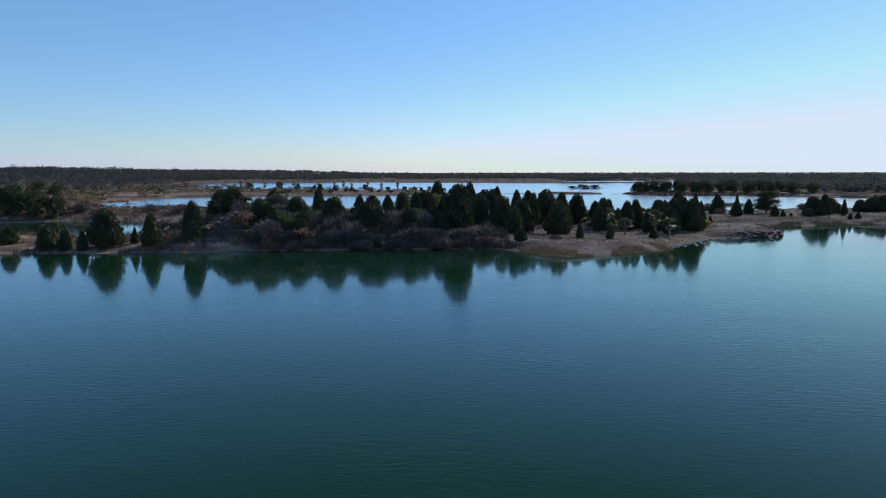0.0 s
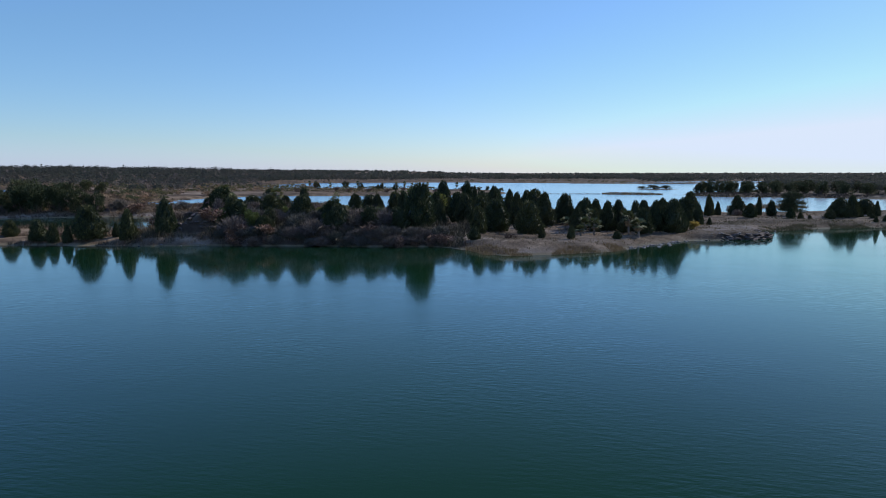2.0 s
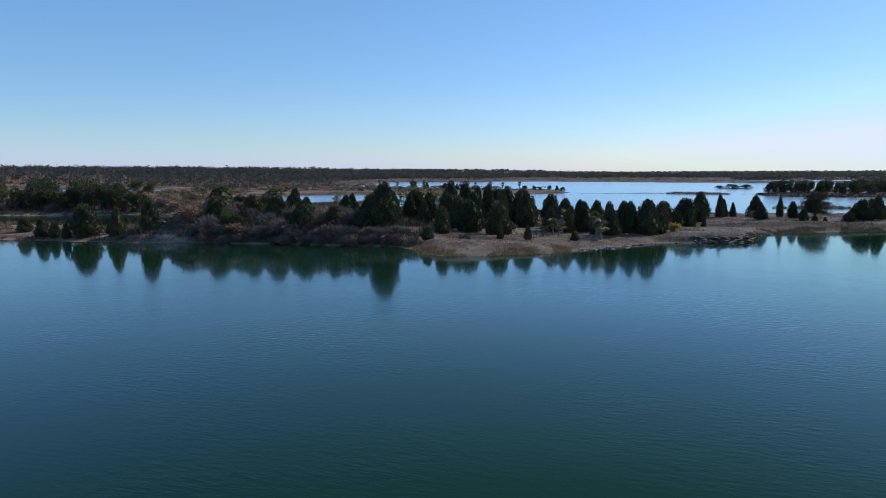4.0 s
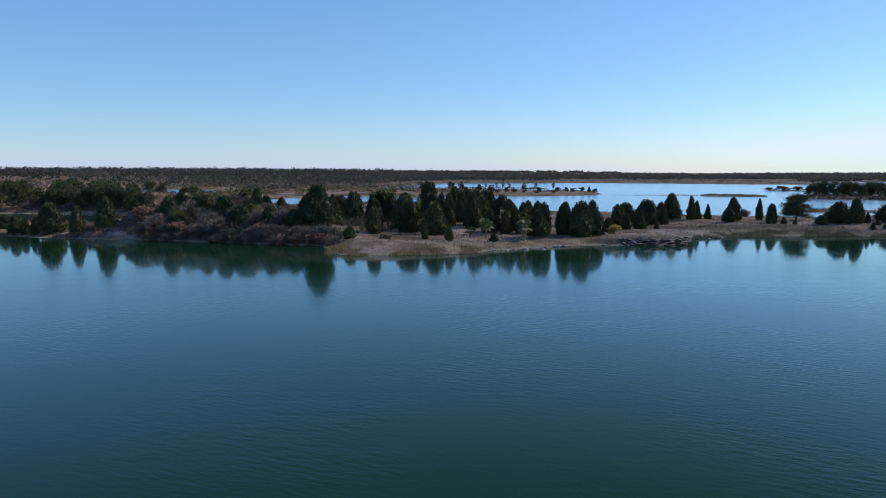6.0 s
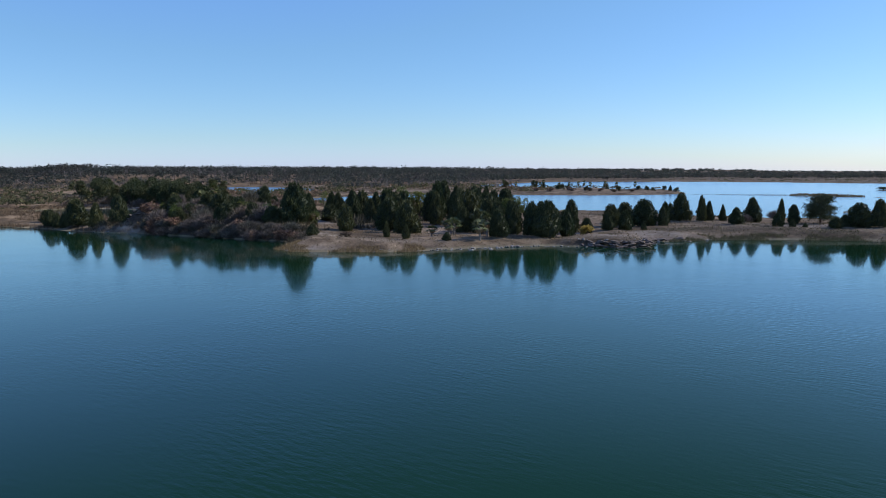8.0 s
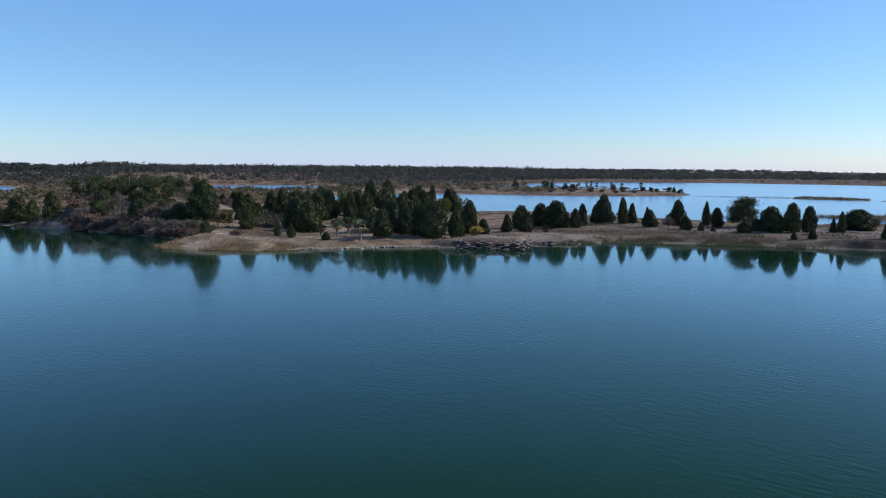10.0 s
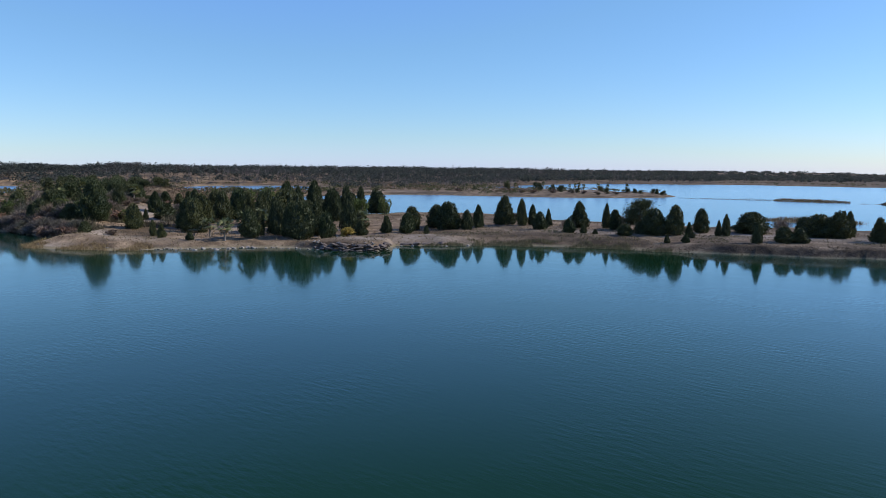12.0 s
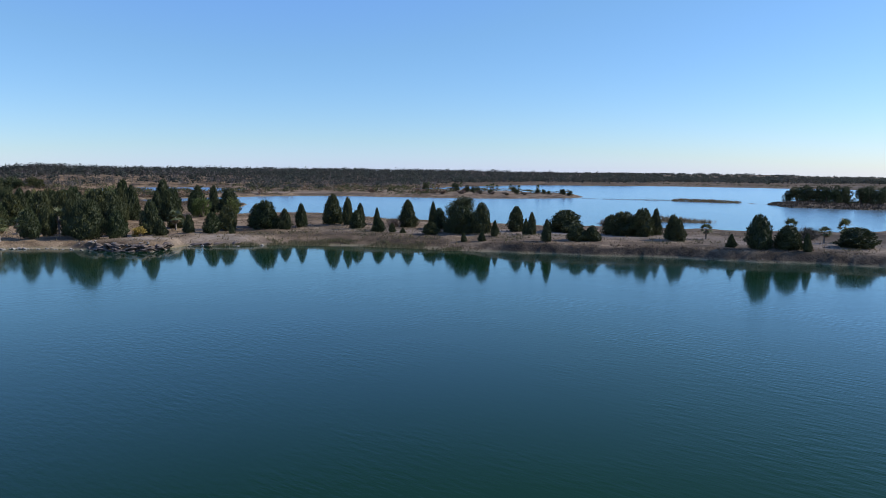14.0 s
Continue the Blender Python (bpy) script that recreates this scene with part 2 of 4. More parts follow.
BACK_NORTH = [(-134, 248), (-130, 300), (-126, 328), (-110, 342), (-64, 351), (-36, 356), (-18, 363), (-2, 376), (6, 400), (0, 412),
              (-17, 438), (-56, 454), (-103, 470), (-150, 460), (-190, 500), (-215, 610), (-218, 712), (-150, 735), (-60, 738), (0, 722),
              (60, 695), (112, 682), (150, 690), (200, 715), (330, 725), (900, 700)]
BACK_LAKE = BACK_SOUTH + BACK_NORTH
POND_NEAR = [(-145, 137), (-97, 134), (-75, 137), (-58, 136), (-48, 142), (-58, 172), (-66, 182), (-98, 182), (-120, 171), (-145, 168)]
POND_WEST = [(-345, 335), (-228, 282), (-192, 294), (-172, 310), (-196, 345), (-222, 380), (-290, 425), (-360, 440), (-385, 390)]
POND_FAR = [(-420, 198), (-280, 195), (-271, 203), (-400, 258), (-520, 285)]
FAR_CHANNEL = [(70, 765), (130, 790), (200, 835), (420, 835), (420, 770), (230, 758), (140, 758)]
EAST_ISLAND = [(90, 381), (95, 375), (107, 353), (124, 350.5), (140, 352), (158, 336), (176, 321), (230, 309), (420, 300), (900, 320), (900, 830),
               (300, 830), (238, 740), (205, 640), (176, 540), (150, 450), (118, 398), (100, 386)]
SMALL_ISLET = [(82, 486), (96, 481), (112, 487), (112, 494), (95, 496)]
REED_BAR = [(8, 389), (30, 385.5), (52, 384), (84, 377.5), (91, 374), (97, 370), (99, 374), (92, 378.5), (85, 383.5), (54, 390.5), (30, 389.5)]
NEAR_BAR = [(84, 252), (92, 249.5), (104, 251), (112, 256), (104, 257), (90, 255)]


def hash_noise(x, y, seed):
    """Smooth value noise of unit grid, from 0 to 1."""
    def h(i, j):
        n = np.sin(i * 127.1 + j * 311.7 + seed * 74.7) * 43758.5453
        return n - np.floor(n)
    i, j = np.floor(x), np.floor(y)
    u, v = x - i, y - j
    u, v = u * u * (3 - 2 * u), v * v * (3 - 2 * v)
    return (h(i, j) * (1 - u) + h(i + 1, j) * u) * (1 - v) + (h(i, j + 1) * (1 - u) + h(i + 1, j + 1) * u) * v


def outline_distance(x, y, outline):
    """Metres to the outline, negative inside it."""
    best, inside = np.full(x.shape, 1e9), np.zeros(x.shape, bool)
    for (ax, ay), (bx, by) in zip(outline, outline[1:] + outline[:1]):
        dx, dy = bx - ax, by - ay
        k = np.clip(((x - ax) * dx + (y - ay) * dy) / (dx * dx + dy * dy), 0, 1)
        best = np.minimum(best, np.hypot(x - ax - k * dx, y - ay - k * dy))
        if ay != by:
            inside ^= ((ay > y) != (by > y)) & (x < dx * (y - ay) / dy + ax)
    return np.where(inside, -best, best)


def inland(x, y):
    """Metres from the water's edge, positive on land."""
    x, y = np.asarray(x, float), np.asarray(y, float)
    wob = np.clip(np.hypot(x, y) / 220, 0.5, 4)
    wx = x + wob * (1.6 * (hash_noise(x / 5, y / 5, 1) - 0.5) + 0.9 * (hash_noise(x / 1.7, y / 1.7, 2) - 0.5))
    wy = y + wob * (1.6 * (hash_noise(x / 5, y / 5, 3) - 0.5) + 0.9 * (hash_noise(x / 1.7, y / 1.7, 4) - 0.5))
    d = np.full(x.shape, 1e9)
    for lake in (MAIN_LAKE, BACK_LAKE, POND_NEAR, POND_WEST, POND_FAR, FAR_CHANNEL):
        d = np.minimum(d, outline_distance(wx, wy, lake))
    for isle in (EAST_ISLAND, SMALL_ISLET, REED_BAR, NEAR_BAR):
        d = np.maximum(d, -outline_distance(wx, wy, isle))
    return d


# knolls: x, y, height, half-widths along x and y, turn in degrees
KNOLLS = [(-180, 275, -0.9, 45, 28, 0), (-36, 142, 4.2, 15, 13, 10), (-110, 197, 5.6, 12, 9, 20), (-19, 143, 0.8, 9, 8, 0), (-62, 125, -0.8, 14, 9, 0), (-35.4, 117.6, 3.0, 3.3, 2.0, 5), (-22, 124, 2.4, 17, 6.5, 0), 
          (-2, 123, 1.1, 9, 5, 0), 
          (-36, 165, 2.0, 10, 9, 0),  (16, 113.5, 0.8, 9, 5, 10)]


def ease(f):
    f = np.clip(f, 0, 1)
    return f * f * (3 - 2 * f)


def height(x, y):
    x, y = np.asarray(x, float), np.asarray(y, float)
    d = inland(x, y)
    bank = 0.55 + 1.0 * hash_noise(x / 21 + 3, y / 21, 5)
    cut = np.clip((x - 98) / 10, 0, 1) * (y < 215) + np.clip((x + 46) / 4, 0, 1) * np.clip((9 - x) / 4, 0, 1) * (y < 130)
    cut = cut + np.clip((x - 50) / 3, 0, 1) * np.clip((68 - x) / 3, 0, 1) * (y < 146)
    bank = bank + cut * (1.1 + 0.25 * (x < 10) + 0.15 * (x > 90) - bank)
    width = 2.6 - 2.3 * cut
    edge = 1.0 - np.where(x < 10, 0.75, 0.4) * cut
    rise = np.where(d > 0, 0.04 * np.minimum(d, 3) + bank * (1 - np.exp(-(np.maximum(d - edge, 0) / width) ** 1.5)), np.maximum(d * 0.35, -2.5))
    land = np.clip(d / 4, 0, 1)
    rise = rise + land * (1 - 0.6 * np.clip(cut, 0, 1)) * (0.55 * (hash_noise(x / 9, y / 9, 6) - 0.5) + 0.28 * (hash_noise(x / 2.6, y / 2.6, 7) - 0.5) + 0.12 * (hash_noise(x / 0.9, y / 0.9, 8) - 0.5))
    rise = np.where((rise > 0) & (y > 460), 0.45 * rise, rise)
    rise = rise + 8.4 * ease((-x - 230) / 330) * ease((d - 15) / 70) * ease((np.hypot(x - 70, y - 25) - 430) / 220)   # western ridge
    for kx, ky, kh, ka, kb, turn in KNOLLS:
        c, s = math.cos(radians(turn)), math.sin(radians(turn))
        u, v = ((x - kx) * c + (y - ky) * s) / ka, (-(x - kx) * s + (y - ky) * c) / kb
        rise = rise + kh * np.exp(-(u * u + v * v)) * land
    return rise


# bare pale ground: x, y, half-widths, turn, strength
SAND_SPOTS = [(-35.8, 118.3, 2.2, 0.9, 0, 1.7), (-36, 113.2, 7, 0.5, 12, 0.9), (14, 119, 9, 2.6, -12, 0.75), (22, 107.6, 8, 1.6, 12, 0.55), (27, 119, 9, 3.5, 15, 0.5),
              (20, 139, 9, 5, 0, 0.45), (-14, 142.5, 11, 5, -32, 0.8), (-92, 186, 4, 3, 0, 0.2), (48, 146, 8, 4, 15, 0.5), (62, 153, 7, 5, 30, 0.6), (80, 178, 14, 5, 22, 0.5),
              (112, 191, 22, 6, 18, 0.65), (140, 195, 14, 6, 15, 0.55), (-150, 345, 40, 6, 5, 0.4),
              (-150, 420, 60, 5, 15, 0.4), (-60, 430, 55, 7, -12, 0.5), (-95, 215, 40, 8, -10, 0.35), (-230, 430, 90, 5, 10, 0.4), (-84, 184, 22, 1.6, 0, 0.8), (-122, 172, 14, 1.8, 30, 0.8),
              (58, 144, 7, 4, 20, 0.55), (-5, 140, 6, 4, 0, 0.5), (90, 184, 14, 4, 22, 0.55)]


def sandiness(x, y):
    out = np.zeros(x.shape)
    for sx, sy, sa, sb, turn, amount in SAND_SPOTS:
        c, s = math.cos(radians(turn)), math.sin(radians(turn))
        u, v = ((x - sx) * c + (y - sy) * s) / sa, (-(x - sx) * s + (y - sy) * c) / sb
        out = np.maximum(out, amount * np.exp(-(u * u + v * v)))
    return np.clip(out * (0.5 + hash_noise(x / 2.2, y / 2.2, 21)), 0, 1)


def ground_z(x, y):
    return float(height(np.array([x]), np.array([y]))[0])


def steps(fine_from, fine_to, cell, low, high, growth=1.07):
    """Coordinates with even cells in the middle that widen outwards."""
    mid = list(np.arange(fine_from, fine_to, cell))
    up, down, g = [mid[-1]], [mid[0]], cell
    while up[-1] < high or down[-1] > low:
        g *= growth
        if up[-1] < high:
            up.append(up[-1] + g)
        if down[-1] > low:
            down.append(down[-1] - g)
    return np.array(down[:0:-1] + mid + up[1:])


def mesh_object(name, verts, faces, mat, smooth=False):
    me = bpy.data.meshes.new(name)
    me.from_pydata(verts, [], faces)
    me.materials.append(mat)
    if smooth:
        me.polygons.foreach_set("use_smooth", [True] * len(me.polygons))
    me.update()
    return new(name, me)


def triangles(name, corners, mat):
    """One mesh from an array (n, 3, 3) of loose triangles."""
    n = len(corners)
    me = bpy.data.meshes.new(name)
    me.vertices.add(3 * n)
    me.vertices.foreach_set("co", np.ascontiguousarray(corners, np.float32).ravel())
    me.loops.add(3 * n)
    me.loops.foreach_set("vertex_index", np.arange(3 * n, dtype=np.int32))
    me.polygons.add(n)
    me.polygons.foreach_set("loop_start", np.arange(0, 3 * n, 3, dtype=np.int32))
    me.materials.append(mat)
    me.update(calc_edges=True)
    return me


def build_ground():
    xs = steps(-95, 165, 0.85, -3000, 3000, 1.08)
    ys = steps(103, 205, 0.64, -900, 3000, 1.036)
    gx, gy = np.meshgrid(xs, ys)
    gz = height(gx.ravel(), gy.ravel())
    far = np.hypot(gx, gy).ravel()
    gz = np.where(far > 1300, np.maximum(gz, 0.6), gz)
    verts = np.column_stack([gx.ravel(), gy.ravel(), gz])
    nx, ny = len(xs), len(ys)
    i = (np.arange(ny - 1)[:, None] * nx + np.arange(nx - 1)[None]).ravel()
    faces = np.column_stack([i, i + 1, i + nx + 1, i + nx])
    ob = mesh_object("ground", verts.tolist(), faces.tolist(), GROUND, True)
    ob.data.attributes.new("sand", "FLOAT", "POINT").data.foreach_set("value", sandiness(verts[:, 0], verts[:, 1]))
    return tagged(ob, "low sandy land with dry brown winter grass between lakes", "ground", kind="structure")


build_ground()
s = 2950
water = mesh_object("water", [(-s, -s, 0), (s, -s, 0), (s, s, 0), (-s, s, 0)], [(0, 1, 2, 3)], WATER)
tagged(water, "calm dark green lake water with faint ripples", "lake", kind="structure")


# ---- plants ----
def part(name, me, parent, label=""):
    ob = new(name, me)
    ob.parent = parent
    return tagged(ob, label) if label else ob


def leaves(rng, centres, outward, size, spread=0.5, each=5, slim=0.45, lift=0.35):
    """Tufts of pointed leaves at the centres, that lean outwards and up."""
    n = len(centres)
    c = np.repeat(centres, each, 0)
    o = np.repeat(outward, each, 0)
    d = o + spread * rng.normal(size=c.shape) + np.array([0, 0, lift])
    d /= np.linalg.norm(d, axis=1, keepdims=True)
    side = np.cross(d, rng.normal(size=c.shape))
    side /= np.linalg.norm(side, axis=1, keepdims=True) + 1e-9
    ln = (size * rng.uniform(0.6, 1.35, n * each))[:, None]
    root = c + 0.25 * size * rng.normal(size=c.shape)
    return np.stack([root - side * ln * slim * 0.5, root + side * ln * slim * 0.5, root + d * ln], 1)


def tube(path, radii, sides=7):
    """Corners of a tapered tube along a path, as loose quads cut in triangles."""
    rings = []
    for p, r in zip(path, radii):
        a = np.arange(sides) * 2 * math.pi / sides
        rings.append(np.column_stack([p[0] + r * np.cos(a), p[1] + r * np.sin(a), np.full(sides, p[2])]))
    out = []
    for lo, hi in zip(rings, rings[1:]):
        for k in range(sides):
            j = (k + 1) % sides
            out += [(lo[k], lo[j], hi[j]), (lo[k], hi[j], hi[k])]
    return np.array(out)


def cedar_profile(f, shape):
    """Crown radius at the fraction f of the height, for slim (0) to broad (1) forms."""
    low = 0.62 + 0.38 * np.clip(f / 0.26, 0, 1) ** 0.8
    return low * np.clip(1 - f, 0, 1) ** (0.74 - 0.34 * shape) * (1.18 - 0.10 * shape)


def make_cedar(seed, shape):
    """A red cedar of unit height and unit crown width, with its origin at the ground."""
    rng = np.random.default_rng(seed)
    root = new("cedar_tree")
    ph = rng.uniform(0, 6.28, 6)

    def radius(f, a):
        lump = 1 + 0.14 * np.sin(2 * a + ph[0] + 3 * f) + 0.14 * np.sin(3 * a + ph[1] - 7 * f) + 0.13 * np.sin(4 * a + ph[2] + 13 * f) + 0.11 * np.sin(6 * a + ph[5] - 21 * f)
        return 0.5 * cedar_profile(f, shape) * lump

    lean = rng.normal(0, 0.03, 2)
    n = 1600
    f = rng.beta(1.15, 1.5, n) * 0.97 + 0.02
    a = rng.uniform(0, 2 * math.pi, n)
    r = radius(f, a) * rng.uniform(0.80, 1.04, n)
    out = np.column_stack([np.cos(a), np.sin(a), 0.25 + 0.5 * f])
    cen = np.column_stack([r * np.cos(a) + lean[0] * f, r * np.sin(a) + lean[1] * f, f])
    tri = leaves(rng, cen, out, 0.058, 0.42, 4, 0.42, 0.85)
    # several leading shoots at the top
    for k in range(rng.integers(2, 5)):
        top = rng.uniform(0.84, 1.0) if k else 1.0
        at = rng.normal(0, 0.075 + 0.10 * shape, 2) * (1 if k else 0.2)
        m = 44
        g = rng.uniform(0, 1, m)
        pts = np.column_stack([at[0] + lean[0] + rng.normal(0, 0.02, m) * (1 - g), at[1] + lean[1] + rng.normal(0, 0.02, m) * (1 - g), top - 0.17 * (1 - g)])
        tri = np.concatenate([tri, leaves(rng, pts, np.tile([0, 0, 1.0], (m, 1)), 0.045, 0.32, 4, 0.32, 0.9)])
    # shell behind the tufts; its darker colour stands in for shade within the crown
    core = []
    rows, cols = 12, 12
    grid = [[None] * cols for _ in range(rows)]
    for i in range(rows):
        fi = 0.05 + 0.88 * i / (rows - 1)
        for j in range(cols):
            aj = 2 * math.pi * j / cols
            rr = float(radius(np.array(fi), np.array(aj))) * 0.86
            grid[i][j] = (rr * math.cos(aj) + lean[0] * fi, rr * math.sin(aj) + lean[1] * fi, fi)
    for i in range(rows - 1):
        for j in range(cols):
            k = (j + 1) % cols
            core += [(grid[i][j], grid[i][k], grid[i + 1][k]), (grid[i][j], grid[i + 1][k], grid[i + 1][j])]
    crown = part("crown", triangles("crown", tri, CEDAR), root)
    part("inner_crown", triangles("inner_crown", np.array(core), CROWN_SHADE), crown)
    part("trunk", triangles("trunk", tube([(0, 0, -0.05), (0.004, 0, 0.1), (lean[0] * 0.6, lean[1] * 0.6, 0.6)], [0.034, 0.026, 0.01]), BARK), root)
    return tagged(root, "dense dark green red cedar tapering to a pointed top", "tree", "cedars on the banks")


CEDARS = {"slim": [make_cedar(11 + k, 0.15) for k in range(4)], "cone": [make_cedar(31 + k, 0.45) for k in range(5)],
          "broad": [make_cedar(51 + k, 0.78) for k in range(5)]}
used = set()


def plant(protos, x, y, m, label="", sink=0.0):
    """Stands one of the built trees at x, y: the built one the first time, a copy after that."""
    ob = protos[random.randrange(len(protos))]
    m = pose(x, y, ground_z(x, y) - sink, 0, 0, random.uniform(0, 360)) @ m
    if ob.name in used:
        ob = copy_thing(ob, m @ Matrix.Diagonal([1 / v for v in ob.scale] + [1]))
    else:
        used.add(ob.name)
        ob.matrix_basis = m
    return tagged(ob, label)


def cedar(x, y, tall, wide, form="cone"):
    plant(CEDARS[form], x, y, Matrix.Diagonal((wide, wide, tall, 1)), "", 0.08)


# cedars of the west bank
cedar(-70.5, 116, 3.0, 2.6, "broad")
cedar(-62.4, 112.5, 3.9, 3.0, "broad")
cedar(-59.5, 112.4, 3.4, 2.2)
cedar(-56.7, 112.2, 3.2, 1.6, "slim")
cedar(-53.6, 113.8, 6.0, 5.0, "broad")
cedar(-49.8, 115.5, 2.6, 1.2, "slim")
cedar(-46.4, 113.8, 5.4, 3.1, "cone")
cedar(-40.2, 115.2, 6.2, 3.6, "cone")
# cedars of the knoll and the steep bank
cedar(-31.5, 122.5, 4.6, 3.6, "broad")
cedar(-26, 127, 4.2, 4.0, "broad")
cedar(-24.5, 141.8, 4.8, 2.8, "cone")
cedar(-19, 124, 4.2, 4.2, "broad")
cedar(-13, 123.5, 4.0, 4.4, "broad")
cedar(-12, 118, 3.6, 2.4, "cone")
cedar(-5.5, 121, 3.6, 3.6, "broad")
cedar(-31, 131, 4.4, 4.6, "broad")
cedar(-40, 137, 4.6, 5.0, "broad")
cedar(-45, 146, 5.0, 5.5, "broad")
cedar(-36, 152, 4.4, 4.4, "broad")
cedar(-21.4, 133, 3.0, 3.4, "broad")
cedar(-16, 129, 3.4, 3.4, "broad")
cedar(-27, 134, 3.8, 3.6, "cone")
# cedars of the point
cedar(2.4, 124.0, 7.8, 5.4, "broad")
cedar(12.8, 126.6, 4.8, 3.1, "broad")
cedar(23.8, 124.6, 2.9, 1.25, "slim")
cedar(28.8, 123.4, 2.5, 1.4, "slim")
cedar(12.8, 117.5, 2.2, 2.2, "broad")
cedar(15.0, 137.0, 6.2, 5.2, "broad")
cedar(21.5, 134.0, 6.4, 4.6, "broad")
cedar(11.6, 141.5, 6.3, 4.6, "cone")
cedar(-18.2, 157.5, 5.8, 3.0, "cone")
cedar(-11.7, 152.6, 5.6, 3.2, "cone")
cedar(-5.5, 150.5, 6.8, 3.2, "cone")
cedar(-5.8, 143.0, 3.5, 4.4, "broad")
cedar(-7.5, 139.5, 2.4, 1.2, "slim")
cedar(3.0, 146.0, 5.2, 2.6, "cone")
cedar(-4.0, 161.5, 7.2, 5.2, "broad")
cedar(5.5, 154.5, 6.6, 4.0, "broad")
cedar(-3.8, 156.5, 6.4, 3.2, "cone")
cedar(6.2, 167.5, 8.9, 4.2, "cone")
cedar(12.5, 166.0, 8.0, 3.3, "cone")
cedar(18.5, 148.2, 6.8, 3.2, "cone")
cedar(24.2, 147.4, 7.0, 4.0, "cone")
cedar(22.5, 154.8, 7.2, 6.4, "broad")
cedar(32.4, 145.4, 6.2, 4.0, "cone")
cedar(33.9, 138.8, 4.6, 2.2, "slim")
cedar(41.9, 132.2, 4.7, 3.2, "broad")
cedar(36.5, 124.2, 1.4, 1.4, "broad")
cedar(30.5, 139.6, 4.8, 3.0, "cone")
cedar(40.3, 159.1, 3.6, 3.4, "cone")
cedar(47.8, 138.3, 6.3, 4.8, "broad")
cedar(50.2, 142.0, 4.6, 2.9, "broad")
cedar(47.8, 149.2, 6.2, 3.2, "cone")
cedar(36.4, 141.8, 5.8, 3.4, "cone")
cedar(38.7, 143.8, 6.0, 3.6, "cone")
cedar(34.8, 150.5, 5.6, 3.2, "cone")
cedar(31.6, 149.6, 5.2, 3.2, "cone")
cedar(50.9, 149.2, 2.9, 2.1, "broad")
cedar(43.4, 145.2, 6.0, 3.4, "cone")
cedar(20.0, 170.0, 7.0, 4.0, "cone")
cedar(53.6, 152.9, 3.2, 2.0, "cone")
cedar(-14.5, 145.5, 5.0, 3.2, "cone")
cedar(-9.0, 158.0, 6.4, 4.2, "broad")
cedar(0.5, 157.5, 6.6, 4.0, "cone")
cedar(8.0, 149.0, 6.4, 4.2, "broad")
cedar(10.5, 158.5, 7.0, 4.2, "broad")
cedar(16.5, 161.0, 7.2, 3.4, "cone")
cedar(28.5, 153.0, 6.4, 4.2, "broad")
cedar(-16.0, 163.0, 5.6, 4.6, "broad")
cedar(12.0, 176.0, 7.0, 4.4, "broad")
cedar(11.0, 192.5, 6.4, 5.0, "broad")
cedar(5.6, 191.9, 7.2, 2.9, "slim")
cedar(4.2, 188.0, 7.2, 3.6, "cone")
cedar(9.5, 185.0, 5.6, 4.6, "broad")
cedar(-1.6, 182.0, 8.8, 5.0, "cone")
cedar(5.0, 176.4, 6.2, 3.0, "cone")
cedar(-5.0, 193.0, 5.6, 3.2, "cone")
cedar(45.0, 138.6, 6.0, 3.4, "cone")
cedar(41.2, 138.8, 5.9, 2.7, "cone")
cedar(38.9, 136.2, 4.6, 2.1, "cone")
# cedars of the long strip between the lakes
cedar(55.8, 155.9, 3.6, 2.8, "broad")
cedar(50.5, 163.0, 4.6, 3.4, "broad")
cedar(58.8, 157.9, 1.7, 1.1, "slim")
cedar(55.6, 167.8, 5.4, 5.0, "broad")
cedar(51.1, 170.0, 4.6, 4.0, "broad")
cedar(58.9, 169.7, 3.9, 2.2, "cone")
cedar(57.9, 174.5, 4.6, 2.1, "cone")
cedar(56.6, 183.3, 3.9, 1.8, "cone")
cedar(59.3, 181.5, 6.0, 4.2, "cone")
cedar(63.7, 181.4, 5.4, 2.3, "slim")
cedar(64.6, 183.8, 4.2, 2.0, "cone")
cedar(71.7, 175.5, 3.3, 2.8, "cone")
cedar(66.9, 186.2, 3.5, 1.5, "slim")
cedar(72.3, 189.2, 5.4, 3.7, "cone")
cedar(79.7, 172.5, 2.6, 2.1, "cone")
cedar(77.7, 190.3, 5.0, 1.7, "slim")
cedar(80.3, 188.9, 4.0, 2.5, "broad")
cedar(82.1, 173.4, 1.6, 1.3, "slim")
cedar(84.2, 173.7, 1.0, 0.9, "slim")
cedar(89.1, 175.1, 2.0, 2.6, "broad")
cedar(90.2, 178.6, 2.3, 1.8, "cone")
cedar(92.6, 179.2, 4.6, 4.6, "broad")
cedar(95.8, 180.2, 5.2, 3.3, "cone")
cedar(98.0, 181.0, 2.4, 1.2, "slim")
cedar(96.9, 189.5, 4.4, 3.0, "cone")
cedar(97.8, 172.4, 1.5, 1.0, "slim")
cedar(100.4, 173.6, 1.6, 1.3, "slim")
cedar(99.5, 178.5, 1.0, 1.1, "broad")
cedar(103.0, 184.4, 3.8, 1.6, "slim")
cedar(101.6, 184.8, 2.8, 1.2, "slim")
cedar(104.2, 194.0, 3.9, 6.2, "broad")
cedar(110.8, 175.4, 3.4, 1.6, "slim")
cedar(113.4, 180.0, 2.6, 3.0, "broad")
cedar(115.4, 181.2, 2.4, 2.4, "broad")
cedar(115.4, 193.1, 4.0, 5.0, "broad")
cedar(118.2, 193.4, 4.6, 4.0, "broad")
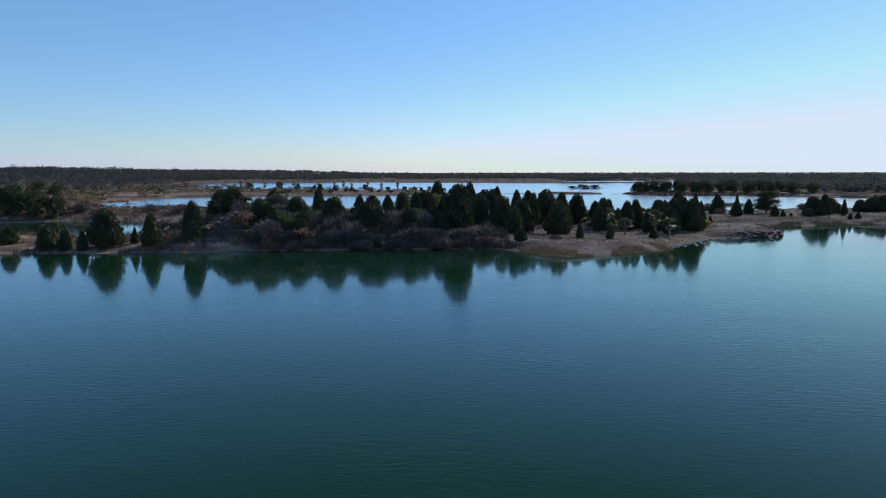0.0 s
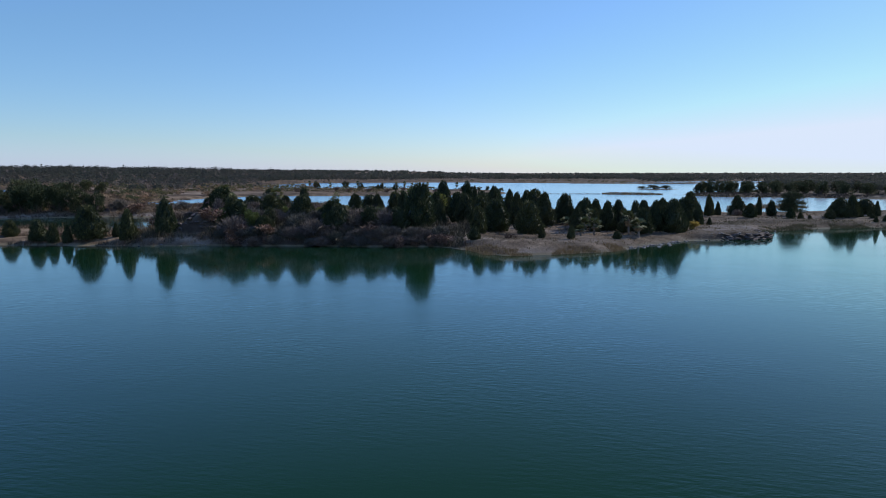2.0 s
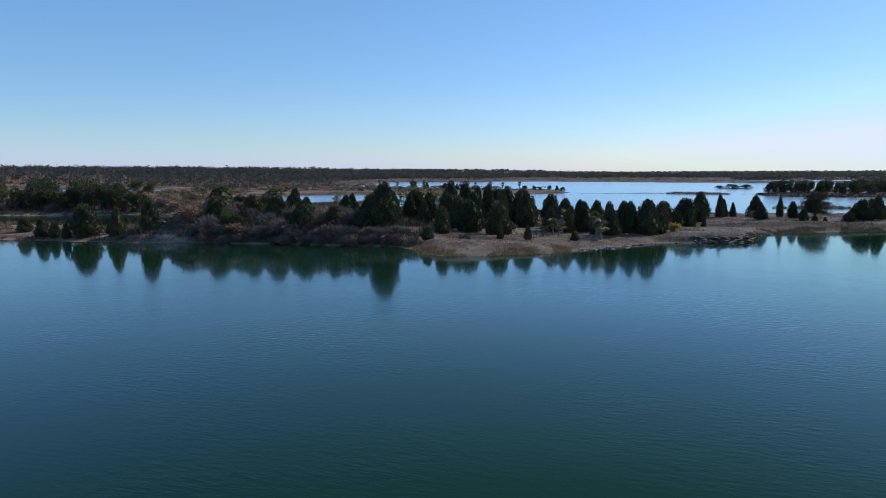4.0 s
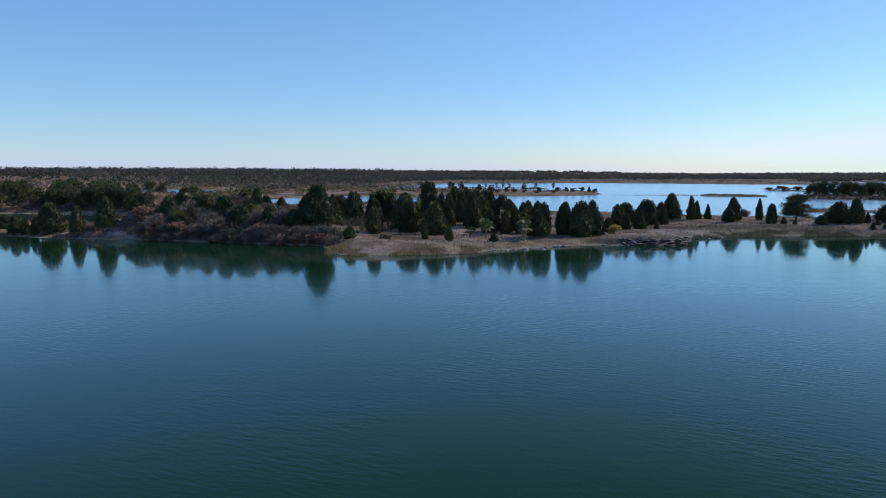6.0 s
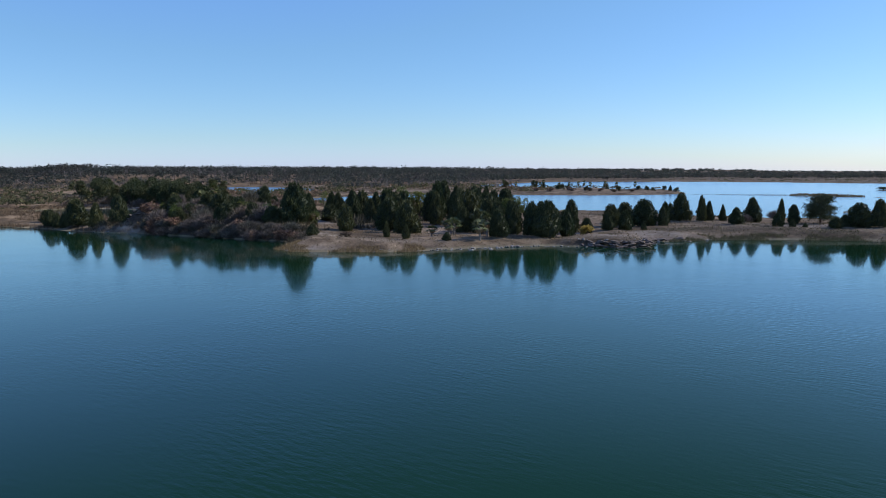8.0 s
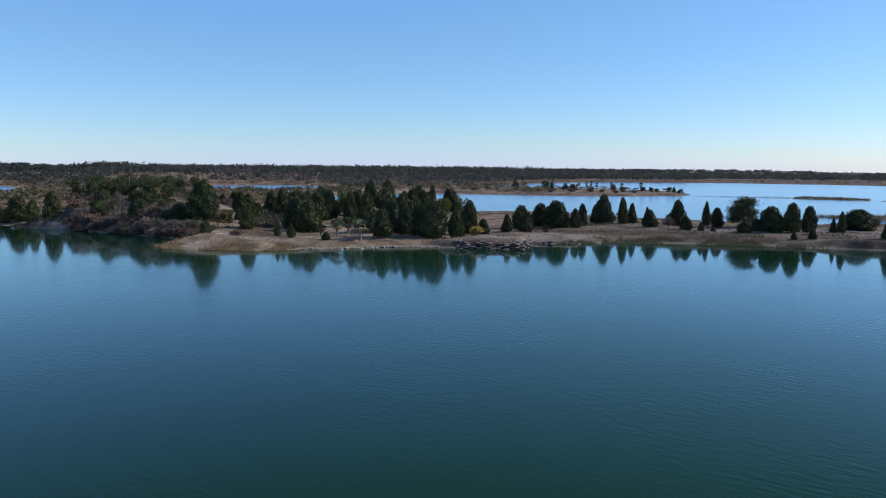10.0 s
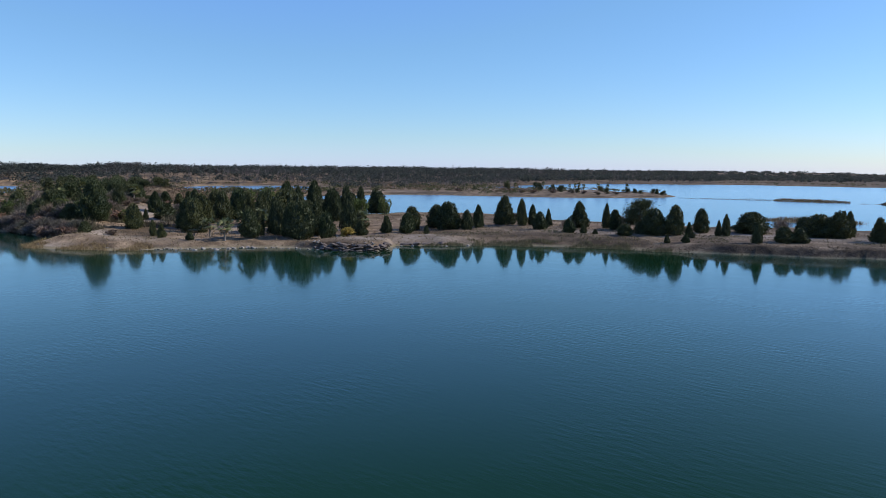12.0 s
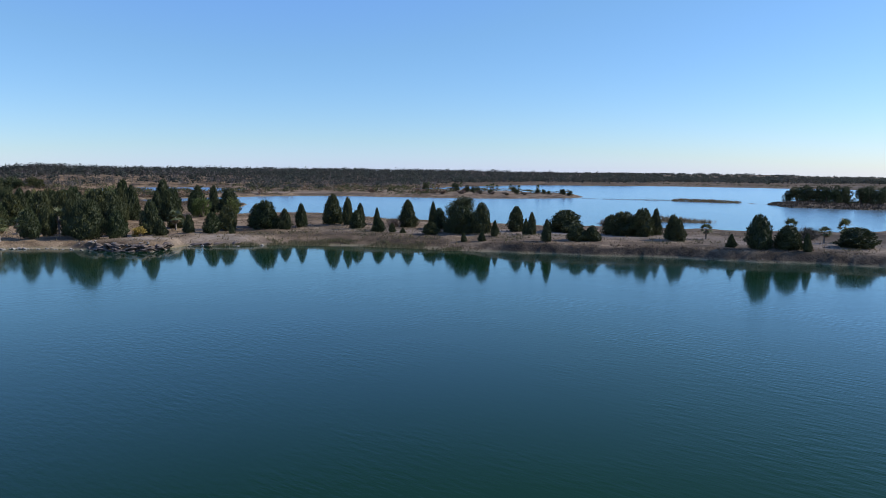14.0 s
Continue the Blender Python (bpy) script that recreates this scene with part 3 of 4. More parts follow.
cedar(112.8, 194.5, 3.4, 3.6, "broad")
cedar(118.9, 197.9, 4.5, 1.9, "cone")
cedar(124.6, 190.2, 4.0, 2.7, "cone")
cedar(125.8, 189.0, 3.4, 2.0, "cone")
cedar(134.6, 185.2, 1.9, 1.3, "slim")
cedar(138.6, 184.4, 4.7, 3.6, "broad")
cedar(141.8, 185.8, 3.3, 3.8, "broad")
cedar(144.4, 184.6, 2.5, 1.2, "slim")
cedar(148.8, 194.0, 2.8, 5.4, "broad")


# ---- other trees and shrubs ----
def make_palm(seed, trunk_part=0.55):
    """A cabbage palm of unit height: rough trunk, ball of fan fronds, hanging dead ones."""
    rng = np.random.default_rng(seed)
    root = new("palm_tree")
    lean = rng.normal(0, 0.03, 2)
    path = [(lean[0] * k, lean[1] * k, -0.04 + (trunk_part + 0.1) * k) for k in np.linspace(0, 1, 7)]
    part("trunk", triangles("trunk", tube(path, [0.050, 0.042, 0.046, 0.040, 0.046, 0.05, 0.04], 9), PALM_BARK), root)
    hub = np.array([lean[0], lean[1], trunk_part + 0.08])

    def fronds(count, low, high, reach):
        out = []
        for _ in range(count):
            a, e = rng.uniform(0, 2 * math.pi), rng.uniform(low, high)
            d = np.array([math.cos(a) * math.cos(e), math.sin(a) * math.cos(e), math.sin(e)])
            side = np.array([-math.sin(a), math.cos(a), 0])
            up = np.cross(side, d)
            ln = reach * rng.uniform(0.8, 1.1)
            base = hub + d * ln * 0.45
            out.append((hub - side * 0.006, hub + side * 0.006, base))
            for b in np.linspace(-1.25, 1.25, 9):
                tip = base + (d * math.cos(b) + side * math.sin(b)) * ln * 0.6 - np.array([0, 0, 0.10 * ln * (1 + abs(b))]) + up * 0.02
                w = (side * math.cos(b) - d * math.sin(b)) * 0.022
                mid = base + (tip - base) * 0.45
                out += [(base, mid - w, mid + w), (mid - w, tip, mid + w)]
        return np.array(out)

    crown = part("crown", triangles("crown", fronds(26, -0.35, 1.35, 0.40), PALM), root)
    part("dead_fronds", triangles("dead_fronds", fronds(9, -1.35, -0.5, 0.30), DEAD_FROND), crown)
    return tagged(root, "cabbage palm with rough grey trunk and fan fronds", "palm", "palms on the banks")


def make_bush(seed, mat, name, label, category, group, n=260, size=0.15, each=4, slim=0.55, stems=7):
    """A loose bush or round-topped tree of unit height and width: forked stems and masses of leaves."""
    rng = np.random.default_rng(seed)
    root = new(name)
    lobes = np.column_stack([rng.uniform(-0.30, 0.30, 9), rng.uniform(-0.30, 0.30, 9), rng.uniform(0.17, 0.78, 9)])
    lr = rng.uniform(0.16, 0.27, 9)
    k = rng.integers(0, 9, n)
    v = rng.normal(size=(n, 3))
    v /= np.linalg.norm(v, axis=1, keepdims=True)
    c = lobes[k] + v * lr[k][:, None] * rng.uniform(0.55, 1.05, (n, 1))
    c[:, 2] = np.clip(c[:, 2], 0.05, 1.0)
    part("crown", triangles("crown", leaves(rng, c, v, size, 0.7, each, slim, 0.2), mat), root)
    stem = []
    for q in range(stems):
        a = lobes[q % 9]
        stem.append(tube([(a[0] * 0.1, a[1] * 0.1, -0.05), (a[0] * 0.5, a[1] * 0.5, a[2] * 0.45), tuple(a)], [0.035, 0.022, 0.008], 5))
    part("stems", triangles("stems", np.concatenate(stem), BARK), root)
    return tagged(root, label, category, group)


def make_bare(seed):
    """A leafless winter shrub of unit height: stems that fork into many thin twigs."""
    rng = np.random.default_rng(seed)
    root = new("bare_shrub")
    n = 420
    a, e = rng.uniform(0, 2 * math.pi, n), rng.uniform(0.35, 1.5, n)
    d = np.column_stack([np.cos(a) * np.cos(e), np.sin(a) * np.cos(e), np.sin(e)])
    c = d * rng.uniform(0.15, 0.75, (n, 1)) * np.array([0.75, 0.75, 0.95])
    part("crown", triangles("crown", leaves(rng, c, d, 0.22, 0.55, 5, 0.075, 0.5), TWIG), root)
    stem = []
    for q in range(8):
        end = d[q] * np.array([0.35, 0.35, 0.55])
        stem.append(tube([(0, 0, -0.05), tuple(end * 0.5), tuple(end)], [0.02, 0.014, 0.007], 5))
    part("stems", triangles("stems", np.concatenate(stem), BARK), root)
    return tagged(root, "leafless grey-brown winter shrub with fine twigs", "shrub", "bare shrubs")


def make_pine(seed, sparse=False):
    """A pine of unit height with layered needle masses on spreading limbs."""
    rng = np.random.default_rng(seed)
    root = new("pine_tree")
    part("trunk", triangles("trunk", tube([(0, 0, -0.05), (0.01, 0.01, 0.4), (0, 0.01, 0.97)], [0.032, 0.024, 0.006], 7), BARK), root)
    limb, tri = [], []
    for q in range(16 if sparse else 64):
        f = rng.uniform(0.28 if sparse else 0.14, 0.97)
        a = rng.uniform(0, 2 * math.pi)
        reach = (0.46 if not sparse else 0.36) * (1.12 - f) ** 0.55 * rng.uniform(0.6, 1.1)
        tip = np.array([math.cos(a) * reach, math.sin(a) * reach, min(f + 0.10 * rng.uniform(0, 1), 0.98)])
        limb.append(tube([(0, 0, f - 0.06), tuple(tip * np.array([0.5, 0.5, 1]) - np.array([0, 0, 0.03])), tuple(tip)], [0.012, 0.009, 0.004], 5))
        m = 26 if sparse else 120
        v = rng.normal(size=(m, 3)) * np.array([0.075, 0.075, 0.035]) * (0.8 if sparse else 1.15)
        tri.append(leaves(rng, tip * np.array([0.85, 0.85, 1]) + v, np.tile([0, 0, 0.6], (m, 1)) + v * 8, 0.05 if sparse else 0.036, 0.6, 4, 0.30, 0.3))
    part("limbs", triangles("limbs", np.concatenate(limb), BARK), root)
    part("needles", triangles("needles", np.concatenate(tri), BROAD if sparse else CEDAR), root)
    return tagged(root, "pine with layered needle masses on spreading limbs", "tree", "pines on the banks")


PALMS = [make_palm(71 + k) for k in range(4)]
BARES = [make_bare(81 + k) for k in range(4)]
PINES = [make_pine(91)]
YOUNG_PINES = [make_pine(92, True)]
ROUNDS = [make_bush(101 + k, CEDAR, "evergreen_tree", "round-topped dark evergreen tree", "tree", "evergreens by the lake", 1500, 0.05, 4) for k in range(3)]
GREENS = [make_bush(111 + k, BROAD, "green_shrub", "light green leafy shrub among cedars", "shrub", "green shrubs", 1100, 0.055, 4) for k in range(3)]
YELLOWS = [make_bush(121, YELLOW, "yellow_shrub", "yellow-leaved low shrub on dry grass", "shrub", "", 240, 0.13, 5)]
RUSTS = [make_bush(131 + k, RUST, "russet_shrub", "russet-brown winter shrub on dry grass", "shrub", "russet shrubs", 300, 0.12, 4, 0.4) for k in range(2)]


def stand(protos, x, y, tall, wide):
    plant(protos, x, y, Matrix.Diagonal((wide, wide, tall, 1)), "", 0.05)


# palms by the rocks, on the knoll and on the strip
stand(PALMS, 40.6, 128.2, 3.8, 4.2)
stand(PALMS, 33.1, 130.1, 3.5, 3.9)
stand(PALMS, 39.4, 132.8, 4.9, 4.4)
stand(PALMS, 31.5, 134.5, 3.4, 3.9)
stand(PALMS, 28.3, 141.5, 2.9, 3.6)
stand(PALMS, 30.6, 128.5, 2.2, 3.4)
stand(PALMS, 33.0, 140.8, 4.9, 4.2)
stand(PALMS, 43.5, 156.9, 4.0, 4.2)
stand(PALMS, -36.1, 133.3, 4.9, 3.9)
stand(PALMS, -41.5, 141, 4.9, 4.2)
stand(PALMS, -33.5, 150, 4.7, 4.4)
stand(PALMS, -29, 120.5, 3.4, 3.9)
stand(PALMS, 128.2, 194.6, 2.6, 3.0)
stand(PALMS, 139.2, 199.9, 3.8, 3.1)
stand(PALMS, 144.3, 197.0, 2.7, 3.1)
stand(PALMS, 146.6, 199.5, 3.9, 3.4)
# pines
stand(PINES, 85.2, 189.2, 5.8, 7.0)
stand(YOUNG_PINES, -23.7, 160.9, 5.2, 4.2)
# light green and yellow shrubs
stand(GREENS, -8.0, 170, 7.4, 7.4)
stand(GREENS, -2.5, 173, 6.6, 6.0)
stand(GREENS, -12, 124, 3.4, 3.6)
stand(GREENS, 17.5, 189, 4.6, 3.4)
stand(GREENS, 19, 179, 4.6, 4.5)
stand(GREENS, -27.5, 120, 3.2, 3.0)
stand(YELLOWS, 52.8, 144.2, 1.8, 2.4)
# leafless shrubs
stand(BARES, -36.6, 128.3, 4.6, 2.6)
stand(BARES, -14.5, 117.2, 3.2, 4.2)
stand(BARES, -17.5, 119.0, 3.2, 4.4)
stand(BARES, -9.5, 120.0, 3.0, 4.4)
stand(BARES, -23, 120.5, 2.8, 3.6)
stand(BARES, -30, 127, 3.4, 4.0)
stand(BARES, 7, 118.5, 2.2, 3.0)
stand(BARES, -22, 138, 2.8, 4.6)
stand(BARES, -34, 146, 3.0, 5.0)
stand(BARES, 74.5, 203, 2.4, 3.0)
stand(BARES, 52, 196, 1.8, 2.4)
stand(BARES, 105, 210, 2.2, 3.6)
stand(BARES, 141, 203, 2.4, 3.6)
stand(BARES, 71.5, 186, 2.2, 2.6)
stand(RUSTS, -52, 132, 2.2, 3.4)
stand(RUSTS, -70, 190, 3.0, 4.4)
stand(RUSTS, -88, 186, 3.0, 5.0)
stand(RUSTS, 18.5, 120, 1.1, 2.4)
# trees on the far spit
stand(ROUNDS, -77, 431, 3.4, 3.4)
stand(ROUNDS, -52, 406, 2.8, 3.2)
stand(ROUNDS, -22, 404, 2.6, 3.4)
stand(ROUNDS, -15.5, 400, 2.6, 2.8)
stand(ROUNDS, -11.8, 398.5, 2.2, 2.6)
stand(ROUNDS, 0, 397.5, 2.4, 3.6)
cedar(-2.6, 396.5, 2.8, 1.8, "slim")
stand(RUSTS, -38, 376, 2.0, 3.6)
stand(RUSTS, -34, 381, 1.8, 3.0)
stand(RUSTS, -51, 380, 2.4, 2.6)
stand(RUSTS, -92, 393, 2.8, 3.2)
stand(PALMS, -52.7, 414, 4.4, 3.2)
stand(PALMS, -43.2, 413, 5.4, 3.0)
stand(PALMS, -75.8, 439, 3.8, 3.2)
stand(PALMS, -64, 425, 4.8, 3.0)
for x, y, tall, wide in ((-60, 402, 3.2, 3.8), (-30, 398, 2.6, 3.4), (-70, 410, 3.6, 4.2), (-85, 420, 3.8, 4.4), (-100, 440, 4.0, 5.0), (-115, 430, 4.2, 5.0), (-45, 420, 3.2, 3.8), (-8, 404, 2.2, 2.8)):
    stand(ROUNDS, x, y, tall * 1.25, wide)
for x, y, tall in ((-58, 418, 5.6), (-35, 408, 5.0), (-90, 432, 5.4), (-26, 412, 4.6), (-105, 424, 5.0), (-125, 445, 5.4)):
    stand(PALMS, x, y, tall, 3.4)
for x, y, tall, wide in ((-45, 370, 1.8, 4.0), (-58, 372, 2.0, 4.0), (-70, 380, 2.2, 4.2), (-28, 384, 1.8, 3.6), (-82, 386, 2.4, 4.0), (-20, 388, 1.6, 3.4), (-108, 372, 2.2, 4.2)):
    stand(RUSTS, x, y, tall, wide)
# dark trees beyond the near pond
for x, y, tall, wide in ((-168, 182, 9.5, 9), (-158, 186, 10.2, 9), (-150, 180, 9.0, 8), (-143, 188, 10.4, 9), (-135, 184, 9.6, 9), (-128, 190, 10, 9), (-140, 178, 7.6, 8),
                         (-132, 179, 8.0, 8), (-126, 181, 8.4, 8), (-120, 182, 8.4, 8), (-114.5, 181.5, 8.6, 7.4), (-109, 182.5, 8.8, 7.2), (-104, 183.5, 8.2, 6.6), (-99.5, 184.3, 7.0, 5.6), (-119, 199, 4.4, 5),
                         (-122, 190, 7.4, 8), (-117, 188, 6.4, 6), (-117, 195, 4.6, 5), (-112, 198, 4.2, 5), (-107, 199, 3.6, 4.4), (-132, 200, 10, 9), (-150, 200, 10, 10), (-175, 195, 10, 10)):
    stand(ROUNDS, x, y, tall, wide)
for x, y, tall, wide in ((-96, 190, 3.6, 5), (-110, 184, 3.2, 5), (-125, 178, 3.4, 5), (-140, 176, 3.6, 6), (-80, 196, 3.0, 5), (-160, 175, 3.6, 6)):
    stand(BARES, x, y, tall, wide)
# tangled growth on the knoll and its steep bank
growth = random.Random(3)
for k in range(64):
    x, y = growth.uniform(-34, 1), growth.uniform(116.5, 133)
    tall = growth.uniform(2.0, 4.0) * (1 if x < -26 or x > -12 else 0.7)
    if k % 5 < 2:
        stand(BARES, x, y, tall * 0.9, tall * 1.3)
    elif k % 5 == 2:
        stand(RUSTS, x, y, tall * 0.7, tall * 1.2)
    elif k % 5 == 3:
        cedar(x, y, tall * 1.15, tall * 1.1, "broad")
    else:
        stand(GREENS, x, y, tall, tall * 1.1)
for k in range(30):
    x, y = growth.uniform(-50, -30), growth.uniform(131, 165)
    tall = growth.uniform(1.2, 2.4)
    if k % 5 == 0:
        cedar(x, y, tall * 1.7, tall * 1.4, "broad")
    else:
        stand(RUSTS if k % 2 else BARES, x, y, tall, tall * 1.5)
# twiggy growth that hangs over the steep bank
for k in range(60):
    x = growth.uniform(-31, 9)
    y = 114.6 + 0.06 * (x + 15) + growth.uniform(-0.1, 2.2)
    tall = growth.uniform(1.2, 2.3)
    stand(RUSTS if k % 4 == 0 else BARES, x, y, tall, tall * 1.5)
# bare brown growth on the slope behind the point and beyond the near pond
for k in range(22):
    x, y = growth.uniform(-34, -16), growth.uniform(140, 162)
    tall = growth.uniform(0.8, 1.6)
    stand(BARES if k % 2 else RUSTS, x, y, tall, tall * 1.5)
for k in range(30):
    x, y = growth.uniform(-190, -96), growth.uniform(186, 212)
    tall = growth.uniform(2.5, 5.0) if x < -120 else growth.uniform(1.2, 2.4)
    stand((BARES, RUSTS, BARES, ROUNDS)[k % 4], x, y, tall, tall * 1.4)
# evergreens at the wooded island's end
for x, y, tall, wide in ((101, 381.5, 5.4, 5.0), (104.5, 383, 6.6, 6.4), (108, 380, 7.2, 6.6), (112, 384, 7.0, 6.0), (115, 377, 7.2, 6.4), (119, 384, 6.8, 5.6), (122, 375, 5.6, 4.6), (126, 381, 6.6, 6.0),
                         (108, 390, 6.6, 7.0), (117, 392, 7.0, 7.0), (127, 392, 7.0, 7.0), (120, 364, 5.6, 5), (130, 372, 6.2, 5.2), (134, 364, 6.4, 6), (138, 374, 6.4, 6.5), (140, 362, 5.6, 6), (147, 366, 6.0, 6.6), (152, 358, 6.2, 6.4),
                         (135, 386, 6.6, 6.6), (142, 394, 6.8, 7), (146, 380, 6.2, 6.4), (152, 388, 6.6, 7), (157, 372, 6.0, 6.2), (160, 350, 5.8, 6), (163, 362, 6.2, 6.6), (161, 384, 6.6, 7), (168, 374, 6.4, 6.6), (170, 352, 6.0, 6.4),
                         (174, 340, 5.6, 6), (176, 362, 6.2, 6.6), (172, 392, 6.6, 7), (160, 402, 6.8, 7.2), (148, 408, 6.8, 7.2), (132, 402, 6.6, 7), (178, 380, 6.4, 6.8), (166, 414, 6.8, 7.4)):
    stand(ROUNDS, x, y, tall, wide)
for x, y, tall, wide in ((88, 489, 2.0, 6.4), (95, 488, 2.8, 8.6), (103, 489, 2.4, 8.0)):
    stand(ROUNDS, x, y, tall, wide)

for kind in (*CEDARS.values(), PALMS, BARES, PINES, YOUNG_PINES, ROUNDS, GREENS, YELLOWS, RUSTS):
    for spare in kind:
        if spare.name not in used:
            for ob in (*spare.children_recursive, spare):
                bpy.data.objects.remove(ob)


# ---- rocks ----
def make_rock(seed, flat, stone):
    rng = np.random.default_rng(seed)
    bm = bmesh.new()
    bmesh.ops.create_icosphere(bm, subdivisions=2, radius=0.5)
    cuts = rng.normal(size=(7, 3))
    cuts /= np.linalg.norm(cuts, axis=1, keepdims=True)
    for v in bm.verts:
        p = np.array(v.co)
        for c in cuts:
            over = p @ c - 0.33
            if over > 0:
                p = p - c * over
        v.co = Vector(p * (1.2, 0.9, flat))
    me = bpy.data.meshes.new("rock")
    bm.to_mesh(me)
    bm.free()
    me.materials.append(stone)
    return me


ROCKS = [make_rock(141 + k, f, ROCK) for k, f in enumerate((0.55, 0.7, 0.45, 0.6, 0.38))]
PALE_ROCKS = [make_rock(151 + k, f, PALE_ROCK) for k, f in enumerate((0.55, 0.4, 0.45, 0.6, 0.36))]
SLABS = [make_rock(161 + k, f, ROCK) for k, f in enumerate((0.34, 0.26, 0.30))]
rng = np.random.default_rng(9)


def rocks_along(x0, y0, x1, y1, count, small, large, spread, kinds=PALE_ROCKS, label="weathered pale limestone rock at the water's edge"):
    for k in range(count):
        f = (k + rng.uniform(0, 1)) / count
        nx, ny = -(y1 - y0), x1 - x0
        ln = math.hypot(nx, ny)
        off = rng.normal(0, spread)
        x, y = x0 + (x1 - x0) * f + nx / ln * off, y0 + (y1 - y0) * f + ny / ln * off
        size = small + (large - small) * rng.uniform(0, 1) ** 2
        ob = new("rock", kinds[k % len(kinds)])
        ob.matrix_basis = pose(x, y, max(ground_z(x, y), -0.1) + 0.08 * size, rng.uniform(-12, 12), rng.uniform(-12, 12), rng.uniform(0, 360)) @ Matrix.Scale(size, 4)
        tagged(ob, label, "rock", "rocks on the shore")


rocks_along(31, 110.6, 38, 117.6, 10, 0.2, 0.6, 0.35)
rocks_along(38, 117.6, 49, 130.8, 60, 0.2, 0.95, 0.55)
rocks_along(49, 130.8, 57, 134.8, 20, 0.2, 0.8, 0.45)
rocks_along(55, 134.6, 66, 139.2, 34, 0.18, 0.7, 0.3)


def ledge(x0, y0, x1, y1, count):
    """Layers of flat broken limestone, one over the other, along a cut bank."""
    for k in range(count):
        f = (k + rng.uniform(0, 1)) / count
        for layer in range(3):
            x, y = x0 + (x1 - x0) * f + rng.normal(0, 0.15), y0 + (y1 - y0) * f + 0.22 * layer + rng.normal(0, 0.12)
            size = rng.uniform(0.6, 1.7)
            ob = new("rock", SLABS[(k + layer) % len(SLABS)])
            ob.matrix_basis = pose(x, y, 0.10 + 0.34 * layer + rng.uniform(-0.1, 0.1), rng.uniform(-14, 14), rng.uniform(-14, 14), rng.uniform(-60, 60)) @ Matrix.Scale(size, 4)
            tagged(ob, "dark flat limestone slab of the low ledge", "rock", "rocks on the shore")


ledge(54.5, 134.4, 62.0, 135.9, 11)
ledge(62.0, 135.9, 65.8, 139.0, 6)
ledge(65.6, 139.2, 63.8, 142.6, 5)
rocks_along(62.4, 147.4, 67.5, 153.0, 11, 0.9, 2.2, 0.25, SLABS, "dark flat limestone slab of the low ledge")
rocks_along(65.4, 140, 63.2, 147, 12, 0.2, 0.7, 0.35)
rocks_along(64, 148, 72, 155.5, 12, 0.25, 1.0, 0.45)
rocks_along(-45, 111.3, -30, 114, 16, 0.2, 0.7, 0.5)
rocks_along(-38.4, 116.4, -32.4, 116.6, 18, 0.5, 1.5, 0.6, ROCKS, "grey broken limestone of a rubble mound")
rocks_along(-37.4, 118.0, -33.6, 118.2, 8, 0.4, 1.1, 0.35, PALE_ROCKS, "bleached limestone on top of a rubble mound")
rocks_along(72, 156, 140, 180.5, 18, 0.2, 0.5, 0.45)


# ---- far mast ----
def build_mast(x, y, tall):
    root = new("radio_mast")
    root.location = (x, y, ground_z(x, y))
    for k in range(3):
        a = radians(120 * k)
        part("leg", triangles("leg", tube([(0.9 * math.cos(a), 0.9 * math.sin(a), -0.3), (0.5 * math.cos(a), 0.5 * math.sin(a), tall)], [0.16, 0.12], 6), STEEL), root)
    for k in range(9):
        z = 1.5 + k * (tall - 2) / 9
        corners = [(0.8 * math.cos(radians(120 * q)), 0.8 * math.sin(radians(120 * q)), z + (q == 1) * 0.8) for q in range(3)]
        tri = np.concatenate([tube([corners[q], (corners[(q + 1) % 3][0], corners[(q + 1) % 3][1], corners[q][2] + 0.6)], [0.07, 0.07], 4) for q in range(3)])
        part("brace", triangles("brace", tri, STEEL), root)
    part("antenna", triangles("antenna", tube([(0, 0, tall - 0.5), (0, 0, tall + 3.5)], [0.12, 0.05], 6), STEEL), root)
    return tagged(root, "thin grey steel lattice mast above distant woods", "mast")


build_mast(-474, 874, 9)


# ---- grass, reeds and brush ----
def tufts(rng, n, low, high, keep, tall, mat, name, label, category, each=5, slim=0.10, spread=0.35):
    x, y = rng.uniform(low[0], high[0], n), rng.uniform(low[1], high[1], n)
    d = inland(x, y)
    ok = keep(x, y, d)
    x, y = x[ok], y[ok]
    c = np.column_stack([x, y, np.maximum(height(x, y), 0) - 0.03])
    scale = rng.uniform(tall[0], tall[1], len(x))
    unit = leaves(rng, np.zeros((len(x), 3)), np.tile([0, 0, 1.0], (len(x), 1)), 1.0, spread, each, slim, 0.4)
    unit[:, :, 2] = np.maximum(unit[:, :, 2], 0)
    k = np.repeat(np.arange(len(x)), each)
    ob = new(name, triangles(name, unit * scale[k][:, None, None] + c[k][:, None], mat))
    return tagged(ob, label, category, kind="stuff")


def shore_reeds(x, y, d):
    return (d > -0.3) & (d < 1.2 + 2.6 * hash_noise(x / 6, y / 6, 31)) & (hash_noise(x / 3, y / 3, 32) > 0.4)


